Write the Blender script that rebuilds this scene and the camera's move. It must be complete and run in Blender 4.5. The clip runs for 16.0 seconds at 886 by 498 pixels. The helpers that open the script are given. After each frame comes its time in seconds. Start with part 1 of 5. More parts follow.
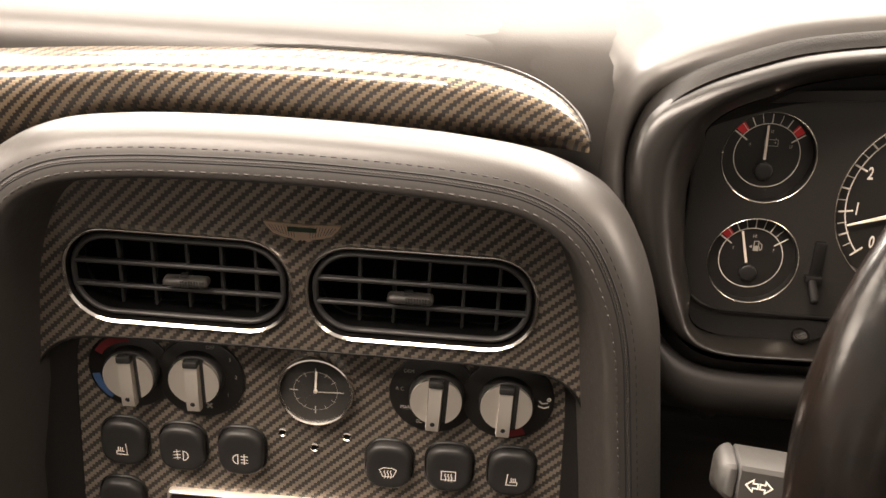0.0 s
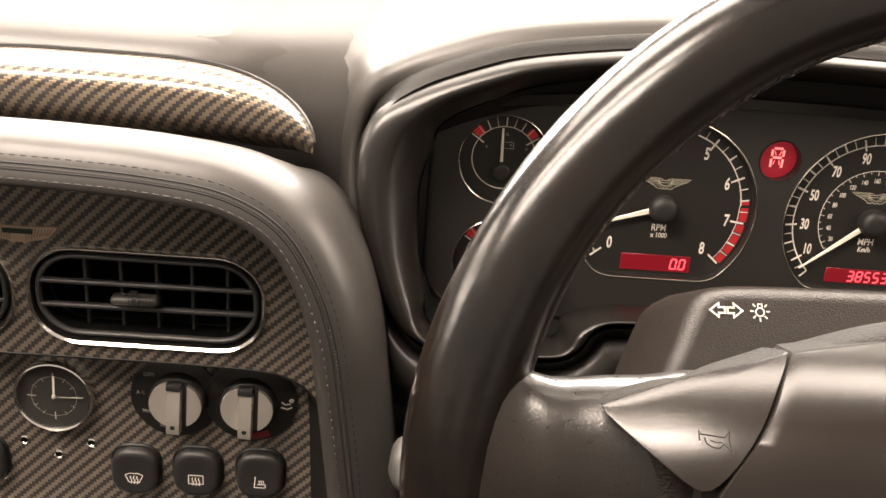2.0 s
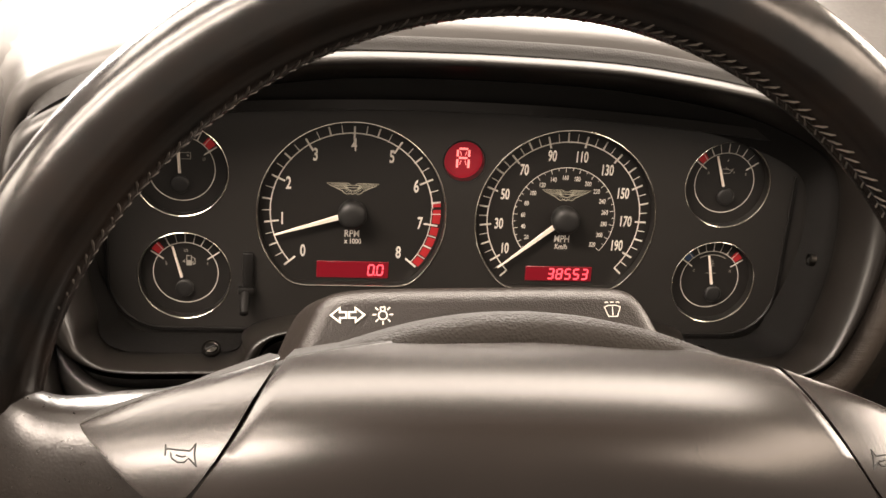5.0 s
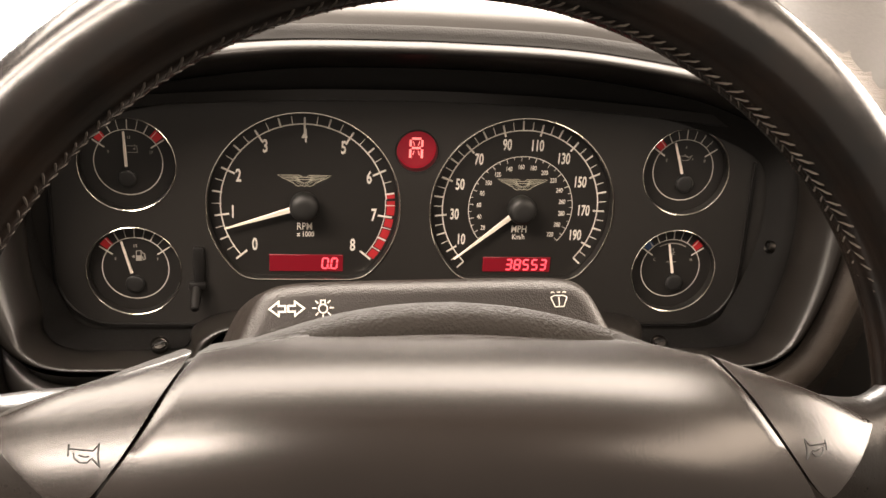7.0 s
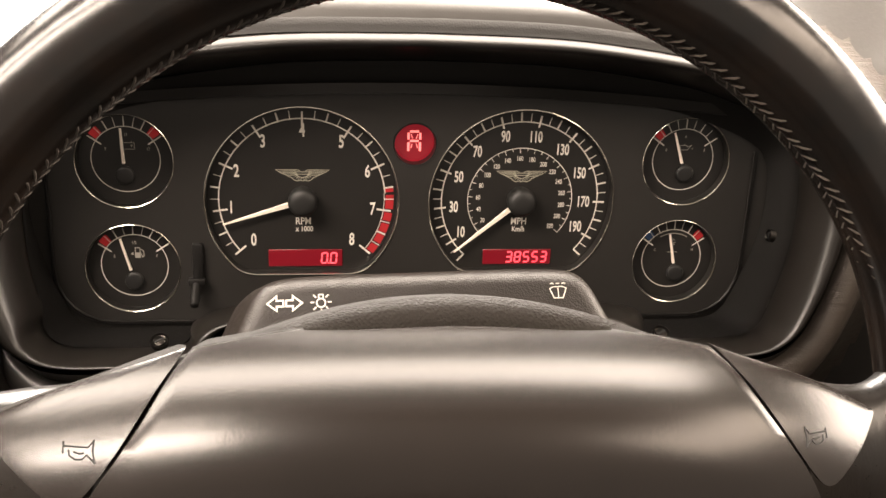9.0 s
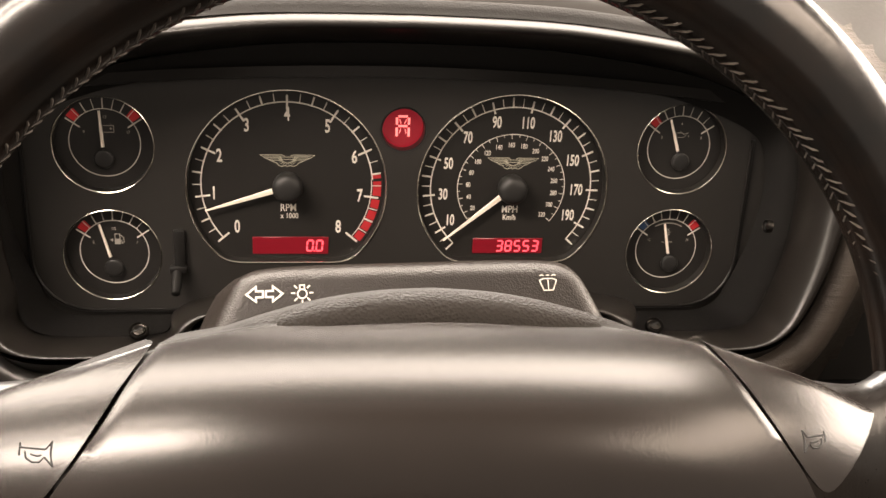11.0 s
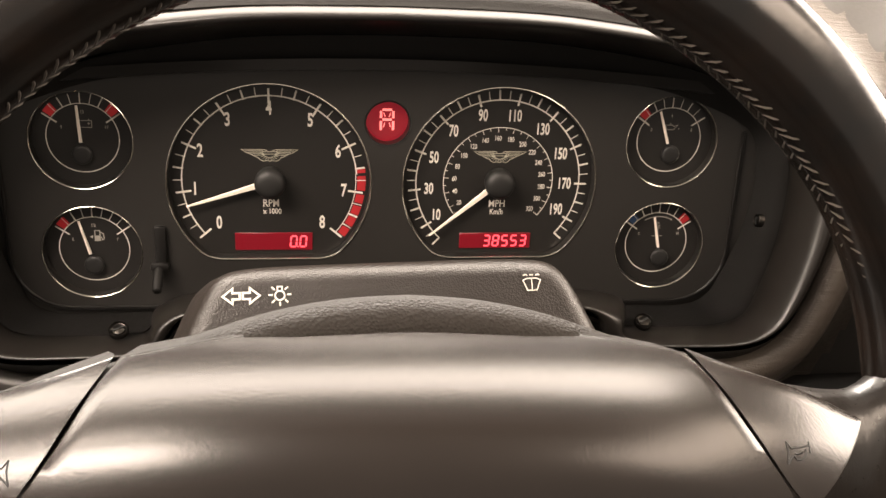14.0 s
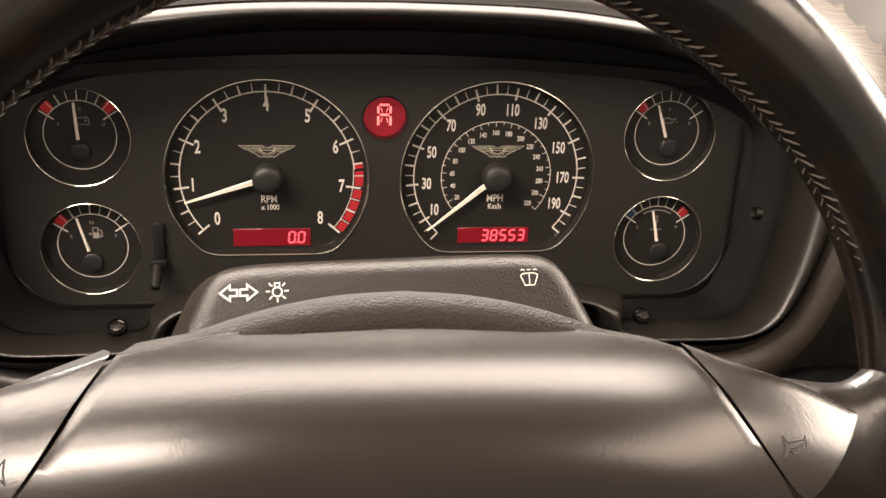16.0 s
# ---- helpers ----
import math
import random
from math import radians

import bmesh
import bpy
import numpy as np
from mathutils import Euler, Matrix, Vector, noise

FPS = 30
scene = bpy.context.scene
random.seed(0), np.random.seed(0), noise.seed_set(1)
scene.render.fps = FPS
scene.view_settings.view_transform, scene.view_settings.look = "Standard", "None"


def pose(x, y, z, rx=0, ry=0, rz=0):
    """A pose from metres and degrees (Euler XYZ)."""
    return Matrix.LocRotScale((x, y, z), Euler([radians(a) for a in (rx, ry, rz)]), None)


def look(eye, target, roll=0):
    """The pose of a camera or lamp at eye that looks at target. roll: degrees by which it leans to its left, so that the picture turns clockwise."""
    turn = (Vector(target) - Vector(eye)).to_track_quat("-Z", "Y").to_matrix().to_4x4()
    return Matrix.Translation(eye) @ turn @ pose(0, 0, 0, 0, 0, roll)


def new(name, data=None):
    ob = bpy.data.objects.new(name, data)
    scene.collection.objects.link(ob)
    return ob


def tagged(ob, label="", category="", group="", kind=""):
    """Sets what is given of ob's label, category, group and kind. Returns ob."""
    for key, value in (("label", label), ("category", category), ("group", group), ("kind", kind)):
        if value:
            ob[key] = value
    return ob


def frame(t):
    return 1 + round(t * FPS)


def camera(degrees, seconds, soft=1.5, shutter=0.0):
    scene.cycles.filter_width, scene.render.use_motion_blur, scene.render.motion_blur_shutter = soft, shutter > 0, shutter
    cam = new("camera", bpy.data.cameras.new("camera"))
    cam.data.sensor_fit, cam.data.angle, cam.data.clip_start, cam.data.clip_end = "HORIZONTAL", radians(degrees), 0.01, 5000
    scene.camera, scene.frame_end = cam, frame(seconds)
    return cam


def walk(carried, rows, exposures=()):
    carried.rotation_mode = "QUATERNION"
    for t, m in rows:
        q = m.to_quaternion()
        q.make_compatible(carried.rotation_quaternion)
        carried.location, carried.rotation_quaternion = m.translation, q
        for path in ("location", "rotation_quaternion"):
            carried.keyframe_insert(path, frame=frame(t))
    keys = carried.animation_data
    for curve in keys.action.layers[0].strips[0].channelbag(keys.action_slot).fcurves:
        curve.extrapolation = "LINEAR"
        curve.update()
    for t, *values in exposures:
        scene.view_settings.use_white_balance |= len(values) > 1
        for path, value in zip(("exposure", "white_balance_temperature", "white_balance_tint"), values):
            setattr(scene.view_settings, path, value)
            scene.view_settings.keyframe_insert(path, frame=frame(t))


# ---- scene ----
cam = camera(48.1, 16.0, soft=1.5)
METRES, EYE, TILT, LEAN, TURN = 0.30, 1.0, -32.0, -2.4, 4.2
ROWS = [
    (0.0, 0.0, 0.0, 0.0, 0.0, 0.0, -0.0),
    (0.5, 0.0796, -0.0172, -0.0084, -1.27, 0.27, 0.36),
    (1.0, 0.1534, -0.0203, -0.0298, -2.28, 0.76, 0.39),
    (1.5, 0.2427, -0.0254, -0.0334, -3.43, 0.71, 0.18),
    (2.0, 0.3335, -0.0266, -0.0265, -4.73, 0.82, 0.4),
    (2.5, 0.4088, -0.0261, -0.0296, -6.0, 0.87, 0.83),
    (3.0, 0.4934, -0.0242, -0.0355, -6.77, 1.08, 1.13),
    (3.5, 0.5816, -0.0326, -0.0379, -7.64, 1.39, 1.6),
    (4.0, 0.6429, -0.0358, -0.0418, -8.45, 1.5, 2.41),
    (4.5, 0.7062, -0.0388, -0.0464, -9.17, 1.5, 2.82),
    (5.0, 0.7665, -0.0357, -0.0469, -9.71, 1.43, 3.15),
    (7.5, 0.846, -0.0179, -0.0562, -10.04, 0.95, 4.0),
    (8.0, 0.849, -0.0196, -0.0556, -9.82, 0.87, 4.26),
    (8.5, 0.8567, -0.0169, -0.0576, -9.78, 0.81, 4.5),
    (9.0, 0.8555, -0.0142, -0.0588, -9.78, 0.76, 4.66),
    (11.5, 0.8812, 0.0407, -0.0487, -10.07, -0.31, 4.08),
    (12.0, 0.882, 0.0422, -0.0434, -10.11, -0.4, 3.97),
    (12.5, 0.8953, 0.0463, -0.0439, -10.27, -0.6, 4.04),
    (13.0, 0.8973, 0.0524, -0.0335, -10.21, -0.76, 4.17),
    (13.5, 0.906, 0.0626, -0.0327, -10.09, -0.96, 4.32),
    (14.0, 0.9092, 0.0577, -0.0315, -10.06, -1.12, 4.45),
    (14.5, 0.9121, 0.0559, -0.0325, -10.07, -1.18, 4.52),
    (15.0, 0.9111, 0.0553, -0.0315, -10.04, -1.28, 4.63),
    (15.5, 0.9142, 0.0561, -0.0298, -10.03, -1.37, 4.82),
    (16.0, 0.915, 0.0572, -0.0296, -9.99, -1.48, 4.8),
]
walk(cam, [(t, pose(0, 0, EYE, TILT, LEAN, TURN) @ pose(METRES * x, METRES * y, METRES * z, 90 + pitch, roll, yaw)) for t, x, y, z, yaw, pitch, roll in ROWS])

# ---- light: a bright showroom outside the windscreen and the side windows ----
world = bpy.data.worlds.new("showroom_daylight")
world.use_nodes = True
scene.world = world
wn = world.node_tree.nodes
wn["Background"].inputs[0].default_value = (1.0, 0.87, 0.74, 1)
wn["Background"].inputs[1].default_value = 0.58


def area_light(name, eye, target, sx, sy, watts, colour):
    d = bpy.data.lights.new(name, "AREA")
    d.shape, d.size, d.size_y, d.energy, d.color = "RECTANGLE", sx, sy, watts, colour
    ob = new(name, d)
    ob.matrix_world = look(eye, target)
    return ob


for wx in (-1.25, 0.75):
    area_light("showroom_window", (wx, 3.1, 1.62), (0.0, 0.5, 0.85), 1.7, 1.25, 300, (1.0, 0.90, 0.80))
area_light("ceiling_light_panel", (0.0, 1.32, 2.35), (0.0, 1.32, 0.0), 3.4, 1.15, 285, (1.0, 0.86, 0.73)).matrix_world = pose(0.0, 1.32, 2.35)
# Added lamp with no known fitting: brightens the centre console from above.
area_light("added_console_light", (-0.70, -0.08, 1.85), (0, 0, 0), 1.3, 0.50, 92, (1.0, 0.84, 0.71)).matrix_world = pose(-0.70, -0.08, 1.85)
area_light("door_side_window", (1.95, -0.30, 2.25), (0.3, 0.40, 0.75), 1.6, 0.6, 34, (1.0, 0.80, 0.63))
area_light("door_front_window", (2.40, 1.20, 1.30), (0.3, 0.40, 0.80), 2.0, 0.9, 112, (1.0, 0.84, 0.70))
area_light("passenger_side_window", (-2.3, 0.60, 1.55), (0.0, 0.40, 0.75), 1.5, 0.6, 45, (1.0, 0.86, 0.72))
scene.view_settings.exposure = 0.10


# ---- small builders ----
def frame_of(origin, recline, yaw=0.0):
    """Local x right, y up along a face that leans back by recline, z out of the face towards the driver."""
    return pose(*origin) @ pose(0, 0, 0, 90 - recline, 0, 0) if yaw == 0 else pose(*origin, 0, 0, yaw) @ pose(0, 0, 0, 90 - recline, 0, 0)


def thing(name, m, label, category, group="", kind=""):
    ob = new(name)
    ob.empty_display_size = 0.02
    ob.matrix_world = m
    return tagged(ob, label, category, group, kind)


def finish(name, bm, material, angle=40):
    bmesh.ops.recalc_face_normals(bm, faces=bm.faces)
    me = bpy.data.meshes.new(name)
    bm.to_mesh(me)
    bm.free()
    if material:
        me.materials.append(material)
    me.shade_smooth()
    me.set_sharp_from_angle(angle=radians(angle))
    return me


def part(name, bm, material, parent=None, label="", m=None, angle=40):
    me = bm if isinstance(bm, bpy.types.Mesh) else finish(name, bm, material, angle)
    ob = new(name, me)
    if parent:
        ob.parent = parent
    if m is not None:
        ob.matrix_basis = m
    return tagged(ob, label)


def faces_between(bm, a, b, closed=True):
    n = len(a)
    for i in range(n if closed else n - 1):
        j = (i + 1) % n
        bm.faces.new((a[i], a[j], b[j], b[i]))


def loft(rings, closed=True, cap0=False, cap1=False, wrap=False, bm=None):
    bm = bm or bmesh.new()
    vs = [[bm.verts.new(p) for p in r] for r in rings]
    for a, b in zip(vs, vs[1:]):
        faces_between(bm, a, b, closed)
    if wrap:
        faces_between(bm, vs[-1], vs[0], closed)
    if cap0:
        bm.faces.new(vs[0])
    if cap1:
        bm.faces.new(vs[-1])
    return bm


def lathe(profile, n=48, cap0=False, cap1=False, bm=None):
    rings = [[(r * math.cos(2 * math.pi * i / n), r * math.sin(2 * math.pi * i / n), z) for i in range(n)] for r, z in profile]
    return loft(rings, True, cap0, cap1, bm=bm)


def rbox(w, h, d, bevel, seg=3, centre=(0, 0, 0), bm=None):
    tmp = bmesh.new()
    bmesh.ops.create_cube(tmp, size=1, matrix=Matrix.Translation(centre) @ Matrix.Diagonal((w, h, d, 1)))
    if bevel:
        bmesh.ops.bevel(tmp, geom=list(tmp.edges), offset=bevel, segments=seg, profile=0.5, affect="EDGES", clamp_overlap=True)
    if bm is None:
        return tmp
    return merge(bm, tmp)


def merge(bm, other):
    me = bpy.data.meshes.new("tmp")
    other.to_mesh(me)
    other.free()
    bm.from_mesh(me)
    bpy.data.meshes.remove(me)
    return bm


def rrect(w, h, r, n=8, cx=0.0, cy=0.0):
    out = []
    for sx, sy, a0 in ((1, 1, 0), (-1, 1, 90), (-1, -1, 180), (1, -1, 270)):
        for i in range(n + 1):
            a = radians(a0 + 90 * i / n)
            out.append((cx + sx * (w / 2 - r) + r * math.cos(a), cy + sy * (h / 2 - r) + r * math.sin(a)))
    return out


def at_z(loop, z):
    return [(x, y, z) for x, y in loop]


def offset_loop(loop, d):
    """A closed counter-clockwise loop moved outwards by d (a number, or a function of the outward normal)."""
    n, out = len(loop), []
    for i in range(n):
        (x0, y0), (x1, y1) = loop[i - 1], loop[(i + 1) % n]
        tx, ty = x1 - x0, y1 - y0
        k = math.hypot(tx, ty) or 1
        nx, ny = ty / k, -tx / k
        e = d(nx, ny) if callable(d) else d
        out.append((loop[i][0] + nx * e, loop[i][1] + ny * e))
    return out


def spline(points, n=8, closed=False):
    """Catmull-Rom through points of any dimension."""
    out, m = [], len(points)
    for i in range(m if closed else m - 1):
        p = [points[(i + k) % m] if closed else points[min(max(i + k, 0), m - 1)] for k in (-1, 0, 1, 2)]
        for j in range(n):
            t = j / n
            out.append(tuple(0.5 * (2 * b + (c - a) * t + (2 * a - 5 * b + 4 * c - d) * t * t + (3 * b - a - 3 * c + d) * t ** 3) for a, b, c, d in zip(*p)))
    if not closed:
        out.append(tuple(points[-1]))
    return out


def plate(outer, holes, z0, z1, back=True):
    """A flat plate with holes, its front at z1, and its edges down to z0."""
    bm = bmesh.new()
    edges, loops = [], []
    for loop in [outer, *holes]:
        vs = [bm.verts.new((x, y, z1)) for x, y in loop]
        loops.append(vs)
        edges += [bm.edges.new((vs[i], vs[(i + 1) % len(vs)])) for i in range(len(vs))]
    bmesh.ops.triangle_fill(bm, use_beauty=True, use_dissolve=False, edges=edges)
    for vs in loops:
        low = [bm.verts.new((v.co.x, v.co.y, z0)) for v in vs]
        faces_between(bm, vs, low)
    return bm


def tube(path, r, n=10, closed=False, bm=None, flat=1.0, up=(0, 0, 1)):
    path = [Vector(p) for p in path]
    m, rings, up = len(path), [], Vector(up)
    for i in range(m):
        a = path[i - 1] if (closed or i) else path[0]
        b = path[(i + 1) % m] if (closed or i < m - 1) else path[-1]
        t = (b - a).normalized()
        s = t.cross(up)
        s = s.normalized() if s.length > 1e-6 else t.orthogonal().normalized()
        u = s.cross(t).normalized()
        rr = r(i / max(1, m - 1)) if callable(r) else r
        rings.append([path[i] + s * rr * math.cos(2 * math.pi * k / n) + u * rr * flat * math.sin(2 * math.pi * k / n) for k in range(n)])
    return loft(rings, True, not closed, not closed, wrap=closed, bm=bm)


def stroke(polys, width, z=0.0, bm=None):
    """Printed lines: flat ribbons of one width along polylines in the xy plane."""
    bm = bm or bmesh.new()
    for poly in polys:
        closed = len(poly) > 2 and poly[0] == poly[-1]
        pts = [Vector((x, y, 0)) for x, y in (poly[:-1] if closed else poly)]
        m, a, b = len(pts), [], []
        for i in range(m):
            p = pts[i - 1] if (closed or i) else pts[i]
            q = pts[(i + 1) % m] if (closed or i < m - 1) else pts[i]
            t1, t2 = (pts[i] - p), (q - pts[i])
            t1 = t1.normalized() if t1.length else t2.normalized()
            t2 = t2.normalized() if t2.length else t1
            t = (t1 + t2).normalized() if (t1 + t2).length > 1e-6 else t1
            k = min(2.0, 1 / max(0.3, t.dot(t1)))
            nv = Vector((-t.y, t.x, 0)) * width / 2 * k
            a.append(bm.verts.new(pts[i] + nv + Vector((0, 0, z))))
            b.append(bm.verts.new(pts[i] - nv + Vector((0, 0, z))))
        faces_between(bm, a, b, closed)
    return bm


def arc(cx, cy, r, a0, a1, n=24):
    return [(cx + r * math.cos(radians(a0 + (a1 - a0) * i / n)), cy + r * math.sin(radians(a0 + (a1 - a0) * i / n))) for i in range(n + 1)]


def fill(polys, z=0.0, bm=None):
    bm = bm or bmesh.new()
    for poly in polys:
        bm.faces.new([bm.verts.new((x, y, z)) for x, y in poly])
    return bm


def lettering(text, height, squeeze=1.0, bold=0.0):
    """Letters as a flat mesh, centred on their own middle."""
    cu = bpy.data.curves.new("lettering", "FONT")
    cu.body, cu.align_x, cu.align_y, cu.size, cu.offset = text, "CENTER", "CENTER", height * 1.4, bold
    cu.resolution_u = 3
    ob = new("lettering", cu)
    dg = bpy.context.evaluated_depsgraph_get()
    me = bpy.data.meshes.new_from_object(ob.evaluated_get(dg))
    bpy.data.objects.remove(ob)
    bpy.data.curves.remove(cu)
    me.transform(Matrix.Diagonal((squeeze, 1, 1, 1)))
    bm = bmesh.new()
    bm.from_mesh(me)
    bpy.data.meshes.remove(me)
    xs = [v.co.x for v in bm.verts]
    ys = [v.co.y for v in bm.verts]
    bmesh.ops.translate(bm, vec=(-(min(xs) + max(xs)) / 2, -(min(ys) + max(ys)) / 2, 0), verts=bm.verts)
    return bm


# ---- materials ----
def material(name, colour, rough=0.5, metal=0.0, coat=0.0, emit=None, power=0.0, spec=0.5):
    m = bpy.data.materials.new(name)
    m.use_nodes = True
    b = m.node_tree.nodes["Principled BSDF"]
    b.inputs["Base Color"].default_value = (*colour, 1)
    b.inputs["Roughness"].default_value = rough
    b.inputs["Metallic"].default_value = metal
    b.inputs["Coat Weight"].default_value = coat
    b.inputs["Coat Roughness"].default_value = 0.04
    b.inputs["Specular IOR Level"].default_value = spec
    if emit:
        b.inputs["Emission Color"].default_value = (*emit, 1)
        b.inputs["Emission Strength"].default_value = power
    return m, m.node_tree.nodes, m.node_tree.links, b


def node(nodes, kind, **values):
    n = nodes.new(kind)
    for k, v in values.items():
        n.inputs[k.replace("_", " ")].default_value = v
    return n


def mixed(nodes, links, fac, a, b):
    n = nodes.new("ShaderNodeMix")
    n.data_type = "RGBA"
    if fac is not None:
        links.new(fac, n.inputs[0])
    for i, c in ((6, a), (7, b)):
        if isinstance(c, tuple):
            n.inputs[i].default_value = (*c, 1)
        else:
            links.new(c, n.inputs[i])
    return n.outputs[2]


def maths(nodes, links, op, a, b=0.0):
    n = nodes.new("ShaderNodeMath")
    n.operation = op
    for i, v in ((0, a), (1, b)):
        if isinstance(v, (int, float)):
            n.inputs[i].default_value = v
        else:
            links.new(v, n.inputs[i])
    return n.outputs[0]


def grained(name, colour, worn, rough, grain=900.0, bump=0.25, depth=0.0004, stain=14.0, coat=0.0, spec=0.5, vary=0.16, cells=1.0, detail=4.0):
    """Leather or moulded plastic: cell grain, fine noise, and larger soft wear."""
    m, n, l, b = material(name, colour, rough, coat=coat, spec=spec)
    tc = n.new("ShaderNodeTexCoord")
    vo = node(n, "ShaderNodeTexVoronoi", Scale=grain)
    no = node(n, "ShaderNodeTexNoise", Scale=grain * 0.35, Detail=detail)
    big = node(n, "ShaderNodeTexNoise", Scale=stain, Detail=5.0, Roughness=0.6)
    for t in (vo, no, big):
        l.new(tc.outputs["Object"], t.inputs["Vector"])
    ramp = n.new("ShaderNodeValToRGB")
    ramp.color_ramp.elements[0].position, ramp.color_ramp.elements[1].position = 0.35, 0.75
    l.new(big.outputs["Fac"], ramp.inputs[0])
    l.new(mixed(n, l, ramp.outputs[0], colour, worn), b.inputs["Base Color"])
    l.new(maths(n, l, "ADD", maths(n, l, "MULTIPLY", no.outputs["Fac"], vary), rough - vary / 2), b.inputs["Roughness"])
    bp = node(n, "ShaderNodeBump", Strength=bump, Distance=depth)
    l.new(maths(n, l, "ADD", maths(n, l, "MULTIPLY", vo.outputs["Distance"], cells), maths(n, l, "MULTIPLY", no.outputs["Fac"], 0.6)), bp.inputs["Height"])
    if bump > 0:
        l.new(bp.outputs[0], b.inputs["Normal"])
    return m


def carbon(name, axes, cell=0.0019, light=(0.30, 0.23, 0.155), dark=(0.014, 0.011, 0.009)):
    """Two-by-two twill under clear lacquer, laid out along two of the local axes."""
    m, n, l, b = material(name, dark, 0.38, coat=1.0)
    tc = n.new("ShaderNodeTexCoord")
    sep = n.new("ShaderNodeSeparateXYZ")
    l.new(tc.outputs["Object"], sep.inputs[0])
    x = maths(n, l, "DIVIDE", sep.outputs[axes[0]], cell)
    y = maths(n, l, "DIVIDE", sep.outputs[axes[1]] if len(axes) == 2 else maths(n, l, "ADD", sep.outputs[axes[1]], sep.outputs[axes[2]]), cell)
    fx, fy = maths(n, l, "FLOOR", x), maths(n, l, "FLOOR", y)
    step = maths(n, l, "FLOORED_MODULO", maths(n, l, "SUBTRACT", fx, fy), 4.0)
    over = maths(n, l, "LESS_THAN", step, 1.5)
    rx, ry = maths(n, l, "FRACT", x), maths(n, l, "FRACT", y)
    hump_x = maths(n, l, "SINE", maths(n, l, "MULTIPLY", rx, math.pi))
    hump_y = maths(n, l, "SINE", maths(n, l, "MULTIPLY", ry, math.pi))
    hump = n.new("ShaderNodeMix")
    l.new(over, hump.inputs[0])
    l.new(hump_x, hump.inputs[2])
    l.new(hump_y, hump.inputs[3])
    no = node(n, "ShaderNodeTexNoise", Scale=55.0, Detail=3.0)
    fibre = node(n, "ShaderNodeTexNoise", Scale=1600.0, Detail=2.0)
    l.new(tc.outputs["Object"], no.inputs["Vector"])
    l.new(tc.outputs["Object"], fibre.inputs["Vector"])
    warp = mixed(n, l, no.outputs["Fac"], tuple(c * 0.6 for c in light), light)
    warp = mixed(n, l, maths(n, l, "MULTIPLY", fibre.outputs["Fac"], 0.5), warp, dark)
    l.new(mixed(n, l, over, dark, warp), b.inputs["Base Color"])
    bp = node(n, "ShaderNodeBump", Strength=0.22, Distance=0.0004)
    l.new(hump.outputs[0], bp.inputs["Height"])
    l.new(bp.outputs[0], b.inputs["Normal"])
    l.new(maths(n, l, "ADD", maths(n, l, "MULTIPLY", over, 0.10), 0.38), b.inputs["Roughness"])
    l.new(maths(n, l, "MULTIPLY", over, 0.6), b.inputs["Metallic"])
    return m


def brushed(name, colour, rough, scale=(1400.0, 40.0, 40.0)):
    m, n, l, b = material(name, colour, rough, 1.0)
    tc = n.new("ShaderNodeTexCoord")
    mp = n.new("ShaderNodeMapping")
    mp.inputs["Scale"].default_value = scale
    no = node(n, "ShaderNodeTexNoise", Scale=1.0, Detail=3.0)
    l.new(tc.outputs["Object"], mp.inputs["Vector"])
    l.new(mp.outputs[0], no.inputs["Vector"])
    l.new(maths(n, l, "ADD", maths(n, l, "MULTIPLY", no.outputs["Fac"], 0.2), rough - 0.1), b.inputs["Roughness"])
    bp = node(n, "ShaderNodeBump", Strength=0.15, Distance=0.0002)
    l.new(no.outputs["Fac"], bp.inputs["Height"])
    l.new(bp.outputs[0], b.inputs["Normal"])
    return m


LEATHER = grained("charcoal_leather", (0.031, 0.0282, 0.0258), (0.038, 0.0345, 0.0316), 0.40, 1000, 0.05, 0.0004, spec=0.55)
# Darker copy of the charcoal leather: shade round the lip put into the colour.
HOOD_LEATHER = grained("shaded_hood_leather", (0.0095, 0.0086, 0.0078), (0.0125, 0.0112, 0.0100), 0.44, 1000, 0.22, 0.0004, spec=0.18)
WHEEL_LEATHER = grained("worn_wheel_leather", (0.0040, 0.0036, 0.0034), (0.011, 0.0070, 0.0050), 0.21, 420, 0.22, 0.0005, 34, vary=0.10, cells=0.15, detail=3.0)


def creased(name, colour, worn, rough, scale=(38.0, 330.0, 120.0), strength=0.45, grain=0.28):
    """Leather with fine grain and long shallow creases where it is stretched."""
    m = grained(name, colour, worn, rough, 1000, grain, 0.0004)
    n, l = m.node_tree.nodes, m.node_tree.links
    b = n["Principled BSDF"]
    tc = n.new("ShaderNodeTexCoord")
    mp = n.new("ShaderNodeMapping")
    mp.inputs["Scale"].default_value = scale
    mp.inputs["Rotation"].default_value = (0.0, 0.0, radians(-12))
    no = node(n, "ShaderNodeTexNoise", Scale=1.0, Detail=3.0, Distortion=0.8)
    l.new(tc.outputs["Object"], mp.inputs["Vector"])
    l.new(mp.outputs[0], no.inputs["Vector"])
    bp = node(n, "ShaderNodeBump", Strength=strength, Distance=0.0014)
    l.new(no.outputs["Fac"], bp.inputs["Height"])
    l.new(b.inputs["Normal"].links[0].from_socket, bp.inputs["Normal"])
    l.new(bp.outputs[0], b.inputs["Normal"])
    return m


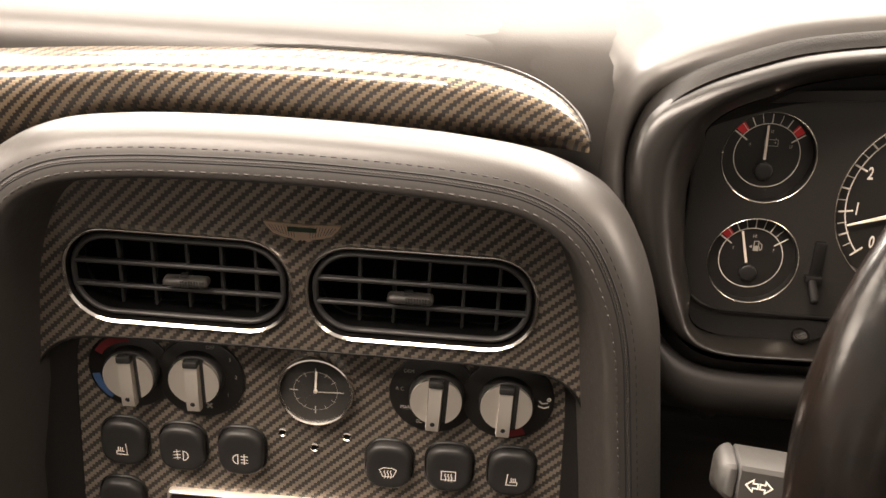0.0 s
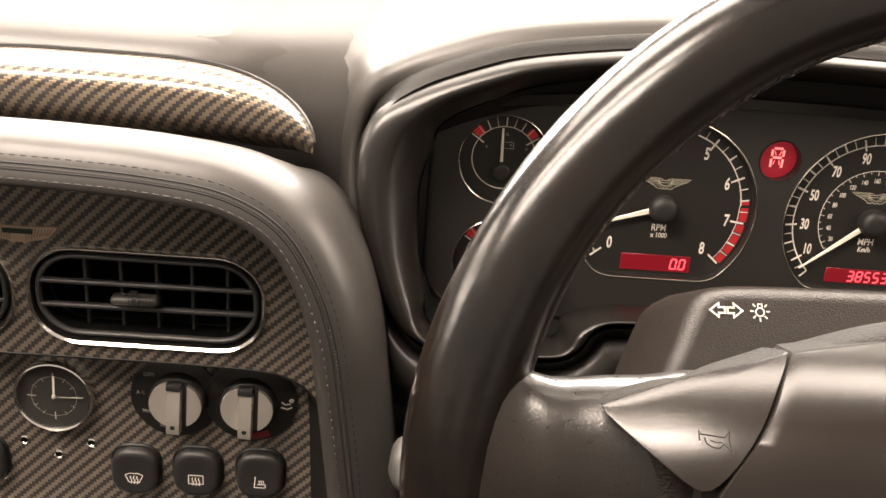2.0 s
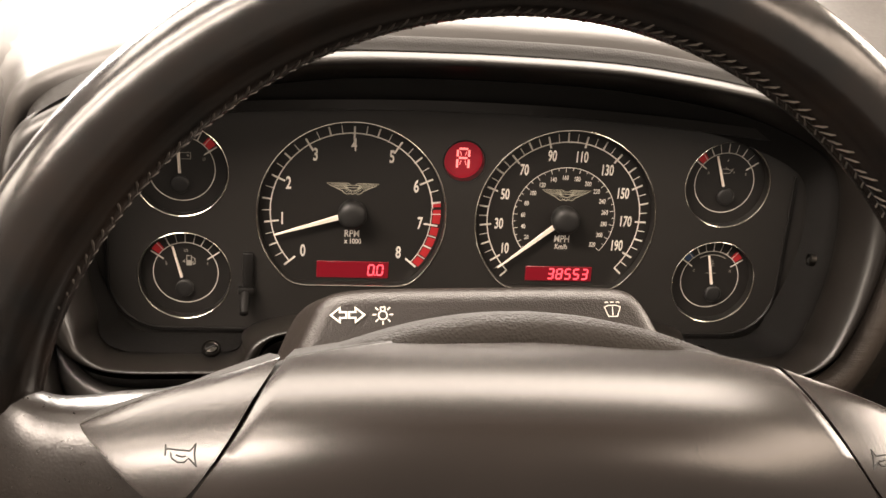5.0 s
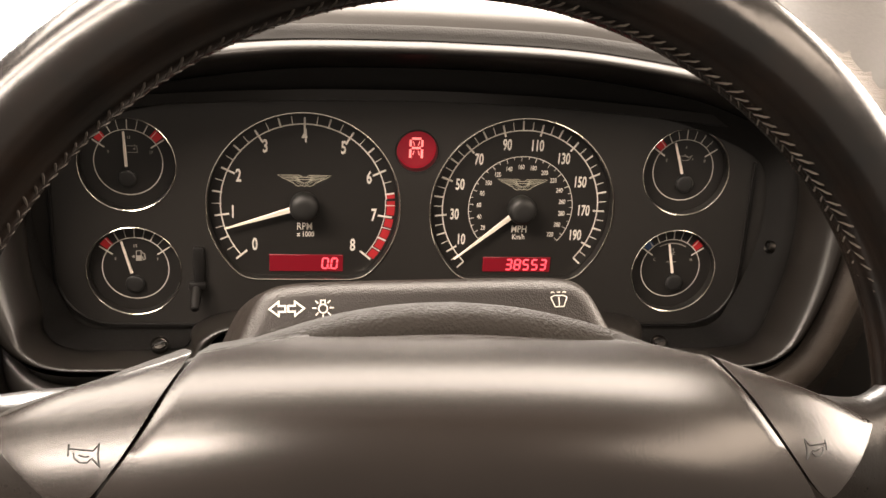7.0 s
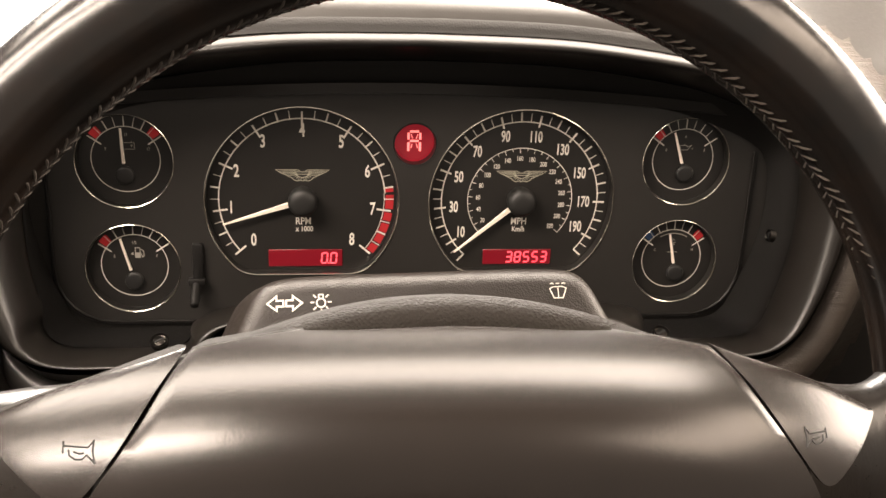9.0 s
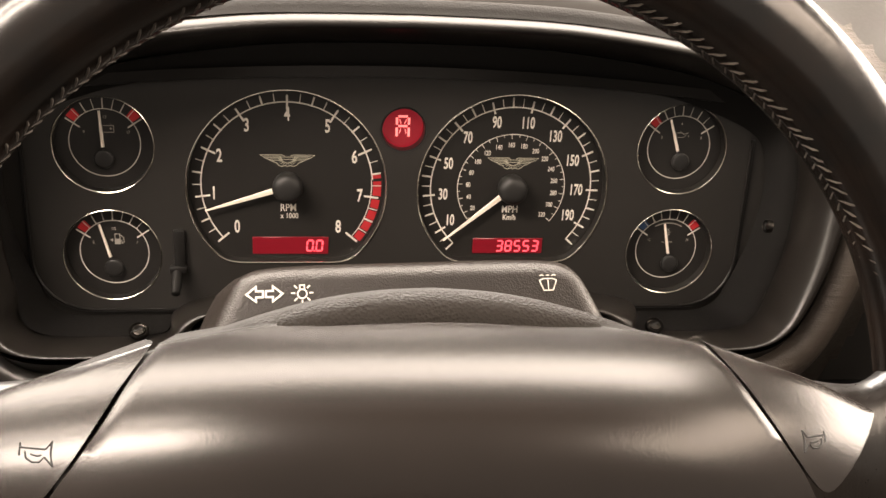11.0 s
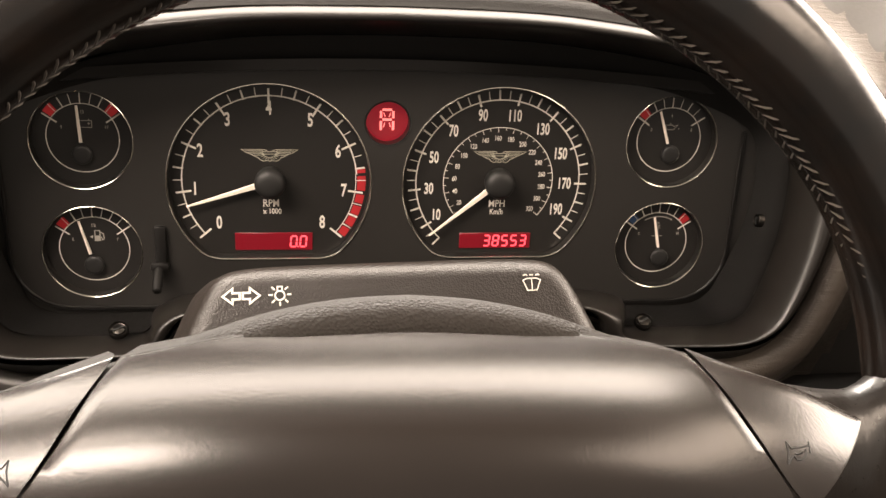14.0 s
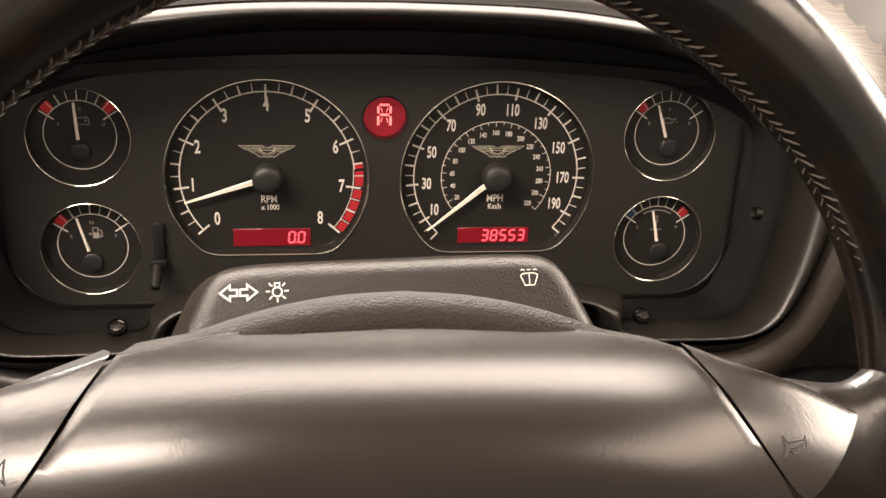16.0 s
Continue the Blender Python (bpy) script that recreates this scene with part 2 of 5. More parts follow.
CREASED_LEATHER = creased("creased_charcoal_leather", (0.060, 0.050, 0.042), (0.070, 0.059, 0.050), 0.42)
SPOKE_LEATHER = creased("creased_spoke_leather", (0.008, 0.0068, 0.0060), (0.015, 0.0115, 0.0092), 0.30, (110.0, 36.0, 60.0), 0.22, 0.10)
PAD_LEATHER = grained("airbag_cover_leather", (0.0085, 0.0060, 0.0047), (0.0115, 0.0082, 0.0065), 0.25, 1100, 0.07, 0.0003, 18, vary=0.0, cells=1.0, detail=1.0, spec=0.5)
GRAIN_PLASTIC = grained("grained_dark_plastic", (0.014, 0.0112, 0.0096), (0.018, 0.0142, 0.0122), 0.35, 1300, 0.34, 0.0005, spec=0.4)
HUB_PLASTIC = grained("coarse_grained_hub_plastic", (0.013, 0.0110, 0.0092), (0.017, 0.0144, 0.0122), 0.66, 1000, 0.55, 0.0006, spec=0.09)
BLACK_PLASTIC = grained("satin_black_plastic", (0.007, 0.0065, 0.006), (0.010, 0.009, 0.0085), 0.34, 1500, 0.10, 0.0002)
TUB_PLASTIC = grained("matt_black_plastic", (0.006, 0.0055, 0.005), (0.008, 0.0075, 0.007), 0.58, 1500, 0.12, 0.0002, spec=0.25)
SOFT_BLACK = grained("rubbery_black_plastic", (0.012, 0.0115, 0.011), (0.016, 0.0155, 0.0145), 0.5, 1300, 0.15, 0.0002)
FACE = grained("dial_panel_charcoal", (0.0205, 0.0190, 0.0174), (0.0240, 0.0222, 0.0204), 0.36, 2600, 0.08, 0.0002)
DIAL = grained("dial_black", (0.0130, 0.0118, 0.0106), (0.0155, 0.0141, 0.0126), 0.42, 2600, 0.05, 0.0001)
VENT_BLACK = grained("smooth_vent_black", (0.028, 0.0275, 0.027), (0.034, 0.033, 0.032), 0.34, 1500, 0.04, 0.0001, vary=0.05)
# Sheenless near-black: the shade inside vents and bores is put into the colour.
DARK_VOID = material("recess_shade_black", (0.004, 0.004, 0.004), 0.9, spec=0.03)[0]
CHROME = material("polished_chrome", (0.86, 0.82, 0.77), 0.16, 1.0)[0]
RING = brushed("dial_ring_silver", (0.72, 0.68, 0.60), 0.22)
SATIN = brushed("brushed_aluminium", (0.78, 0.73, 0.66), 0.52)
STALK_SILVER = grained("silver_grey_paint", (0.023, 0.0215, 0.0195), (0.029, 0.027, 0.0245), 0.45, 900, 0.10, 0.0002)
LIP_GLOSS = grained("smooth_satin_lip_vinyl", (0.008, 0.0068, 0.0058), (0.011, 0.0094, 0.0080), 0.30, 900, 0.05, 0.0002, vary=0.05, cells=0.3, detail=2.0)
GUNMETAL = brushed("dark_steel", (0.035, 0.032, 0.029), 0.35)
PRINT = material("printed_ivory", (0.66, 0.62, 0.55), 0.6)[0]
PRINT_DIM = material("printed_grey", (0.32, 0.30, 0.265), 0.6)[0]
# Red gauge print, with a faint glow added to brighten it.
PRINT_RED = material("glowing_red_print", (0.32, 0.012, 0.016), 0.55, emit=(1.0, 0.05, 0.05), power=0.10)[0]
PRINT_RED_MATT = material("matt_red_print", (0.16, 0.012, 0.014), 0.6)[0]
TAB_GREY = grained("ribbed_grey_plastic", (0.040, 0.037, 0.034), (0.048, 0.044, 0.040), 0.36, 1300, 0.1, 0.0002)
PRINT_BLUE = material("printed_blue", (0.03, 0.07, 0.16), 0.55)[0]
PRINT_GOLD = material("printed_pale_gold", (0.40, 0.38, 0.30), 0.5)[0]
# Ivory needle paint, given a slight glow of its own.
NEEDLE = material("glowing_ivory", (0.80, 0.70, 0.60), 0.5, emit=(1.0, 0.85, 0.7), power=0.03)[0]
LCD_BACK = material("lit_red_display_glass", (0.10, 0.004, 0.008), 0.3, emit=(1.0, 0.03, 0.06), power=0.11)[0]
LCD_TEXT = material("lit_red_segments", (0.8, 0.1, 0.1), 0.4, emit=(1.0, 0.06, 0.10), power=1.6)[0]
LAMP_TEXT = material("lit_pale_red_segments", (0.9, 0.2, 0.2), 0.4, emit=(1.0, 0.22, 0.20), power=1.3)[0]
LAMP_BACK = material("lit_red_lens", (0.14, 0.006, 0.01), 0.18, emit=(1.0, 0.04, 0.07), power=0.17)[0]
CARBON_PANEL = carbon("carbon_twill_lacquered", (0, 1), light=(0.38, 0.325, 0.262), dark=(0.030, 0.0262, 0.0225))
CARBON_TRIM = carbon("carbon_twill_trim_lacquered", (0, 2, 1))
THREAD = material("dark_grey_thread", (0.030, 0.027, 0.024), 0.6)[0]
THREAD_PALE = material("pale_grey_thread", (0.055, 0.046, 0.038), 0.8)[0]
SEAM = material("seam_black", (0.006, 0.006, 0.006), 0.7)[0]
CLOTH = grained("grey_headlining", (0.34, 0.31, 0.28), (0.40, 0.37, 0.33), 0.85, 1400, 0.3, 0.0004)
PAINT = grained("dark_door_leather", (0.016, 0.0145, 0.013), (0.021, 0.019, 0.017), 0.6, 700, 0.3, 0.0005, spec=0.1)


def clear_glass(name):
    m, n, l, b = material(name, (1, 1, 1), 0.0)
    b.inputs["Transmission Weight"].default_value = 1.0
    b.inputs["IOR"].default_value = 1.45
    return m


GLASS = clear_glass("clear_glass")


# ---- frames of reference ----
CLUSTER = frame_of((0.3145, 0.5135, 0.738), 11)
LIP = frame_of((0.3145, 0.455, 0.755), 22)
FASCIA = frame_of((-0.0915, 0.4287, 0.705), 5)
CONTROLS = frame_of((-0.0915, 0.4385, 0.620), 8)
ARCH = frame_of((-0.0915, 0.378, 0.710), 9)
WHEEL = frame_of((0.302, 0.251, 0.763), 22.3, 2.4)
LEFT, RIGHT = -0.86, 0.68


# ---- dashboard ----
def ease(v):
    v = min(1.0, max(0.0, v))
    return v * v * (3 - 2 * v)


def dash_profile(x):
    """The dash section at x, from the windscreen forward and down; the roll softens towards the binnacle."""
    soft = ease((x + 0.035) / 0.13)
    crown = -0.010 * ((x + 0.09) / 0.7) ** 2
    sharp = [(1.02, 0.852), (0.90, 0.852), (0.78, 0.849), (0.68, 0.843), (0.61, 0.835), (0.56, 0.827), (0.53, 0.820), (0.512, 0.813), (0.503, 0.804), (0.499, 0.794), (0.497, 0.78), (0.494, 0.74), (0.488, 0.68), (0.482, 0.60), (0.49, 0.50), (0.52, 0.35), (0.56, 0.22)]
    gentle = [(1.02, 0.852), (0.90, 0.852), (0.78, 0.849), (0.70, 0.844), (0.65, 0.838), (0.61, 0.833), (0.575, 0.826), (0.548, 0.816), (0.530, 0.804), (0.517, 0.788), (0.508, 0.770), (0.500, 0.735), (0.489, 0.67), (0.482, 0.60), (0.49, 0.50), (0.52, 0.35), (0.56, 0.22)]
    return spline([(a + (c - a) * soft, b + (d - b) * soft + crown) for (a, b), (c, d) in zip(sharp, gentle)], 4)


def dash_body():
    """Top pad rolling over into the front panel, set back where the binnacle stands."""
    rings = []
    for i in range(141):
        x = LEFT + (RIGHT - LEFT) * i / 140
        back = 0.085 * min(1, max(0, (x - 0.092) / 0.02)) * min(1, max(0, (0.540 - x) / 0.02))
        rings.append([(x, y + back * min(1, max(0, (0.62 - y) / 0.08)) * min(1, max(0, (z - 0.61) / 0.05)), z) for y, z in dash_profile(x)])
    return loft(rings, closed=False)


dashboard = thing("dashboard", pose(0, 0, 0), "charcoal leather dashboard under the windscreen", "dashboard", kind="structure")
part("dash_pad", dash_body(), LEATHER, dashboard)

CREST = [(0.0, 0.0945), (0.06, 0.0935), (0.10, 0.0905), (0.152, 0.083), (0.181, 0.0745), (0.209, 0.0625), (0.2255, 0.0485), (0.233, 0.0278), (0.233, 0.003), (0.2268, -0.028), (0.2160, -0.0555), (0.2045, -0.0715), (0.186, -0.0790), (0.15, -0.0795), (0.127, -0.0785), (0.1170, -0.0735), (0.1105, -0.0640), (0.101, -0.0585), (0.085, -0.0572), (0.045, -0.0570), (0.0, -0.0570)]


def mirror_loop(right, n=5):
    """A counter-clockwise loop from its right half, which runs from the top middle to the bottom middle."""
    half = spline(right, n)
    return [(x, y) for x, y in reversed(half)] + [(-x, y) for x, y in half[1:-1]]


crest = mirror_loop(CREST)


def rolled(d):
    """Inwards by d, more on the passenger side, where the lip is broad."""
    return lambda nx, ny: inward(d)(nx, ny) * (1 + 0.9 * max(0, -nx) ** 2 + 0.9 * max(0, -nx) * max(0, ny))


def inward(d, low=0.25):
    return lambda nx, ny: -d * (1 - (1 - low) * max(0, -ny)) 


binnacle = thing("instrument_binnacle", LIP, "leather-covered instrument hood with a smooth rounded lip", "instrument hood")
SKIN = [((0.0035, -0.0027), (-0.0027, -0.0036)), ((0.0050, -0.0055), (0.0005, -0.0055)), ((0.0085, -0.0120), (0.0040, -0.0070)), ((0.0125, -0.0180), (0.0050, -0.0085)),
        ((0.0142, -0.0140), (0.0082, -0.0096)), ((0.0185, -0.0115), (0.0115, -0.0112)), ((0.0260, -0.0130), (0.0145, -0.0142)), ((0.0350, -0.0215), (0.0167, -0.0195)), ((0.0440, -0.0350), (0.0178, -0.0280))]


def normals(loop):
    out = []
    for i in range(len(loop)):
        (x0, y0), (x1, y1) = loop[i - 1], loop[(i + 1) % len(loop)]
        k = math.hypot(x1 - x0, y1 - y0) or 1
        out.append(((y1 - y0) / k, (x0 - x1) / k))
    return out


def skin_rings():
    """From the lip outwards: a groove coloured dark for its shade, then the leather, which runs back into the dash."""
    rings = [[] for _ in range(len(SKIN) + 6)]
    back_in_lip = LIP.inverted()
    for (x, y), (nx, ny) in zip(crest, normals(crest)):
        top, near = max(0.0, ny) ** 1.3, max(0.0, -nx) ** 2
        last = None
        for k, ((o, z), (to, tz)) in enumerate(SKIN):
            o, z = o * (1 - 0.50 * near), z - 0.020 * near * min(1, k / 3)
            o, z = o + (to - o) * top, z + (tz - z) * top
            last = (x + nx * o, y + ny * o, z)
            rings[k].append(last)
        p = LIP @ Vector(last)
        left, right, up, down = max(0.0, -nx), max(0.0, nx), max(0.0, ny), max(0.0, -ny)
        gx = p.x - 0.095 * left + 0.03 * right
        prof = dash_profile(gx)
        top_i = next(i for i, (y, z) in enumerate(prof) if y < 0.645)
        low_i = next(i for i, (y, z) in enumerate(prof) if z < min(p.z, 0.79) - 0.05 * down)
        at = low_i + (top_i - low_i) * ease(up)
        i = int(at)
        (y0, z0), (y1, z1) = prof[i], prof[i + 1]
        goal = Vector((gx, y0 + (y1 - y0) * (at - i), z0 + (z1 - z0) * (at - i)))
        along_dash = Vector((0, y1 - y0, z1 - z0)).normalized()
        bend0 = p + Vector((-0.010 * left, 0.014 + 0.050 * up * up * (1 - 0.6 * left), 0.003 * up - 0.006 * down))
        bend1 = goal + Vector((0.062 * left, 0, 0)) + along_dash * (0.035 * up ** 3) + Vector((0, 0, 0.022 * down))
        for j in range(6):
            t = (j + 1) / 6
            q = p * (1 - t) ** 3 + bend0 * 3 * t * (1 - t) ** 2 + bend1 * 3 * t * t * (1 - t) + goal * t ** 3
            rings[len(SKIN) + j].append(tuple(back_in_lip @ q))
    return rings


hood_rings = skin_rings()
turn = next(i for i, (x, y) in enumerate(crest) if y > 0.052)
near_side = [r[turn:] + r[:1] for r in hood_rings]
door_side = [r[:turn + 1] for r in hood_rings]
part("hood_groove", loft(near_side[:4], closed=False), HOOD_LEATHER, binnacle, "satin leather roll round the lip, its shade put into the colour", angle=70)
part("hood_leather", loft(near_side[3:], closed=False), LEATHER, binnacle, "charcoal leather surround", angle=80)
part("hood_groove", loft(door_side[:4], closed=False), HOOD_LEATHER, binnacle, "satin leather roll round the lip, its shade put into the colour", angle=70)
part("end_panel_leather", loft(door_side[3:], closed=False), CREASED_LEATHER, binnacle, "creased brown-grey leather beside the door", angle=80)
LIP_ROLL = [(-0.0060, -0.0040, 0.0020), (-0.0040, -0.0037, 0.0030), (-0.0014, -0.0028, 0.0052), (0.0005, -0.0006, 0.0072), (0.0009, 0.0022, 0.0084), (0.0003, 0.0046, 0.0094), (-0.0022, 0.0068, 0.0104), (-0.0060, 0.0088, 0.0114), (-0.0105, 0.0108, 0.0124), (-0.0165, 0.0130, 0.0138), (-0.024, 0.0150, 0.0150), (-0.030, 0.0155, 0.0155)]
bezel_rings = [at_z(offset_loop(crest, lambda nx, ny, a=a, b=b: rolled(a + (b - a) * max(0.0, ny) ** 1.3)(nx, ny)), z) for z, a, b in LIP_ROLL]
part("bezel_rim", loft(bezel_rings), LIP_GLOSS, binnacle, "glossy dark rolled lip", angle=75)
to_lip = LIP.inverted() @ CLUSTER


def back_of(p, z, grow=0.0):
    u = p[0] * (0.209 + grow) / 0.2175
    v = -0.079 - grow + (p[1] + 0.0755) * (0.140 + 2 * grow) / 0.1545 if p[1] > -0.0755 else -0.079 - grow
    return to_lip @ Vector((u, v, z))


inner = offset_loop(crest, inward(0.0155))
no_step = [(x, min(y, -0.0745) if (abs(x) < 0.13 and y < 0) else y) for x, y in inner]
back = [back_of(p, 0.0085) for p in no_step]
rim_edge = offset_loop(crest, rolled(0.0155))
for _ in range(4):
    rim_edge = [tuple((rim_edge[i - 1][k] + 2 * rim_edge[i][k] + rim_edge[(i + 1) % len(rim_edge)][k]) / 4 for k in (0, 1)) for i in range(len(rim_edge))]
front = [Vector((x, y, -0.028)) for x, y in rim_edge]
front2 = [Vector((x, min(y, -0.0745) if (abs(x) < 0.13 and y < 0) else y, -0.034)) for x, y in rim_edge]
tub_rings = [front, front2] + [[a.lerp(b, t) for a, b in zip(front2, back)] for t in (0.25, 0.5, 0.75, 0.93)] + [back]
part("binnacle_liner", loft(tub_rings), TUB_PLASTIC, binnacle, "matt black inner shroud")
lip_strip = [(x, y) for x, y in arc(0, -1.6, 1.6585, 83.3, 96.7, 30)]
part("upper_step", loft([[to_lip @ Vector((x, y + dy, z)) for x, y in lip_strip] for dy, z in ((0.006, 0.0135), (0.0, 0.0125), (-0.0005, 0.011), (0.0, 0.0072))], closed=False), BLACK_PLASTIC, binnacle)


def screw(parent, m, r=0.0042):
    s = part("screw", lathe([(r, -0.002), (r, 0.0006), (r * 0.92, 0.0010), (r * 0.84, 0.0006), (r * 0.80, -0.0004), (r * 0.70, -0.0006), (r * 0.62, 0.0003), (r * 0.3, 0.0008), (0.0001, 0.0009)], 24, cap1=True), GUNMETAL, parent, "dark steel screw", m)
    part("slot", rbox(r * 1.1, r * 0.22, 0.0006, 0), SEAM, s, m=pose(0, 0, 0.0009, 0, 0, 30))
    return s


floor_m = LIP.inverted() @ frame_of((0, 0, 0), 72)
for x, y, z in ((0.1763, 0.4485, 0.6815), (0.4527, 0.4485, 0.6815)):
    m = floor_m.copy()
    m.translation = LIP.inverted() @ Vector((x, y, z))
    screw(binnacle, m, 0.0050)
wall_m = LIP.inverted() @ (pose(0.5105, 0.463, 0.7366) @ pose(0, 0, 0, 0, -80, 0))
screw(binnacle, wall_m, 0.0036)

# lacquered carbon trim between the top pad and the centre stack
trim = thing("carbon_dash_trim", pose(0, 0, 0), "glossy bronze-black carbon fibre dashboard trim", "dash trim")
trim_rings = []
for i in range(91):
    s = i / 90
    x = LEFT + 0.02 + (0.051 - LEFT - 0.02) * (1 - (1 - s) ** 1.6)
    end = max(0.0, (x + 0.055) / 0.106)
    shrink = max(0.0, 1 - end ** 3.0) ** 0.62
    low = 0.035 * min(1.0, max(0.0, (-0.19 - x) / 0.10)) ** 1.3 + 0.06 * min(1.0, max(0.0, (-0.28 - x) / 0.2))
    top = (0.506 - 0.034 * (1 - shrink), 0.806 - 0.029 * (1 - shrink) - 0.07 * max(0, -0.10 - x) ** 1.1)
    bot = (0.479 - 0.010 * (1 - shrink), 0.776 - low)
    ring = [(0.52 - 0.05 * (1 - shrink), 0.79 - 0.013 * (1 - shrink))]
    for k in range(13):
        t = k / 12
        y, z = top[0] + (bot[0] - top[0]) * t, top[1] + (bot[1] - top[1]) * t
        b = 0.0175 * (0.06 + 0.94 * shrink) * math.sin(math.pi * t) ** 0.8
        ring.append((y - b * 0.80, z + b * 0.60))
    ring.append((0.51 - 0.045 * (1 - shrink), 0.755 - low + 0.019 * (1 - shrink)))
    trim_rings.append([(x, y, z) for y, z in ring])
part("trim_moulding", loft(trim_rings, closed=True, cap0=True, cap1=True), CARBON_TRIM, trim, angle=60)
part("trim_edge", tube([(r[1][0], r[1][1] - 0.001, r[1][2] + 0.0005) for r in trim_rings], 0.0012, 6), BLACK_PLASTIC, trim)

# lower dash roll under the binnacle, knee panel
lower = thing("lower_dash_panel", pose(0, 0, 0), "knee panel below the instrument hood in shade-darkened leather", "dash panel", kind="structure")
rings = []
for i in range(41):
    x = 0.10 + (RIGHT - 0.10) * i / 40
    prof = [(0.52, 0.606), (0.495, 0.612), (0.478, 0.612), (0.466, 0.606), (0.462, 0.596), (0.463, 0.586), (0.467, 0.572), (0.468, 0.55), (0.462, 0.48), (0.475, 0.36), (0.52, 0.24)]
    rings.append([(x, y, z) for y, z in spline(prof, 4)])
part("knee_roll", loft(rings, closed=False), HOOD_LEATHER, lower)

# ---- cabin shell round the camera ----
cabin = thing("cabin_shell", pose(0, 0, 0), "open car cabin lined in dark leather", "car cabin", kind="structure")


def slab(x0, x1, y0, y1, z0, z1):
    return rbox(x1 - x0, y1 - y0, z1 - z0, 0.01, 2, ((x0 + x1) / 2, (y0 + y1) / 2, (z0 + z1) / 2))


part("floor", slab(LEFT, RIGHT, -1.5, 1.05, 0.16, 0.20), PAINT, cabin)
part("rear_wall", slab(LEFT, RIGHT, -1.54, -1.5, 0.2, 0.90), PAINT, cabin)
part("bulkhead", slab(LEFT, RIGHT, 1.03, 1.07, 0.2, 0.84), PAINT, cabin)
for x0, x1 in ((LEFT - 0.04, LEFT), (RIGHT, RIGHT + 0.04)):
    part("door_panel", slab(x0, x1, -1.5, 1.05, 0.2, 0.80), PAINT, cabin)
    xm = (x0 + x1) / 2
    part("windscreen_pillar", tube([(xm, 1.02, 0.82), (xm, 0.62, 1.06), (xm, 0.12, 1.27)], 0.035, 12), CLOTH, cabin)
    seat_x = -0.09 + (0.39 if xm > 0 else -0.39)
    seat = thing("front_seat", pose(seat_x, -0.45, 0.2), "dark leather front seat", "seat", "front seats")
    part("cushion", rbox(0.48, 0.52, 0.20, 0.05, 4, (0, 0, 0.17)), PAINT, seat)
    part("backrest", rbox(0.48, 0.16, 0.62, 0.05, 4, (0, -0.32, 0.50)), PAINT, seat)
    part("seat_base", rbox(0.40, 0.44, 0.08, 0.01, 2, (0, 0, 0.04)), BLACK_PLASTIC, seat)
part("windscreen_header", tube([(LEFT, 0.12, 1.27), (-0.09, 0.15, 1.285), (RIGHT, 0.12, 1.27)], 0.028, 12), PAINT, cabin)


# ---- instruments ----
panel = thing("instrument_cluster", CLUSTER, "charcoal instrument cluster plate with sunk dials", "instrument cluster")
plate_loop = offset_loop([(p.x, p.y) for p in [to_lip.inverted() @ q for q in back]], 0.004)
FRONT = 0.0070
DIALS = ((-0.0629, -0.0050), (0.0629, -0.0049))
SMALL = ((-0.1588, 0.0179), (-0.1577, -0.0441), (0.1590, 0.0200), (0.1592, -0.0418))
LAMP_AT = (-0.0002, 0.0290)
R, RS, RL = 0.0548, 0.0261, 0.0118


def dial_loop(cx=0.0, cy=0.0, r=0.0543, cut=0.0432):
    """A circle cut flat below, with softly rounded corners."""
    half = math.sqrt(r * r - cut * cut)
    a = math.degrees(math.asin(cut / r)) - 7
    ring = arc(0, 0, r, -a, 180 + a, 96)
    (x0, y0), x1 = ring[-1], -half + 0.009
    for i in range(1, 7):
        t = i / 6
        ring.append((x0 * (1 - t) ** 2 - (half + 0.0004) * 2 * t * (1 - t) + x1 * t * t, y0 * (1 - t) ** 2 - cut * (2 * t * (1 - t) + t * t)))
    ring += [(-x, y) for x, y in ring[:-7:-1]]
    return [(cx + x, cy + y) for x, y in ring]


holes = [dial_loop(*c) for c in DIALS] + [arc(x, y, RS, 0, 360, 64)[:-1] for x, y in SMALL] + [arc(*LAMP_AT, RL, 0, 360, 40)[:-1]]
part("faceplate", plate(plate_loop, holes, 0.0, FRONT), FACE, panel)
part("lower_edge", tube([(x, y, FRONT + 0.0012) for x, y in rrect(0.400, 0.133, 0.030, 6, 0, -0.0095)][13:] + [(0.200, 0.027, FRONT + 0.0012)], 0.0011, 6), BLACK_PLASTIC, panel)


def polar(a, r):
    return r * math.cos(radians(a)), r * math.sin(radians(a))


def big_ring(parent):
    loop = dial_loop()
    inner = offset_loop(loop, -0.0004)
    part("dial_face", plate(loop, [], 0.0002, 0.0010), DIAL, parent, "black dial face")
    part("dial_well", loft([at_z(inner, FRONT - 0.0004), at_z(offset_loop(loop, -0.0007), 0.0008)]), DIAL, parent, "black wall of the sunk dial")
    part("dial_ring", tube([(x, y, FRONT + 0.0001) for x, y in loop], 0.00050, 8, True), RING, parent, "thin bright silver ring")


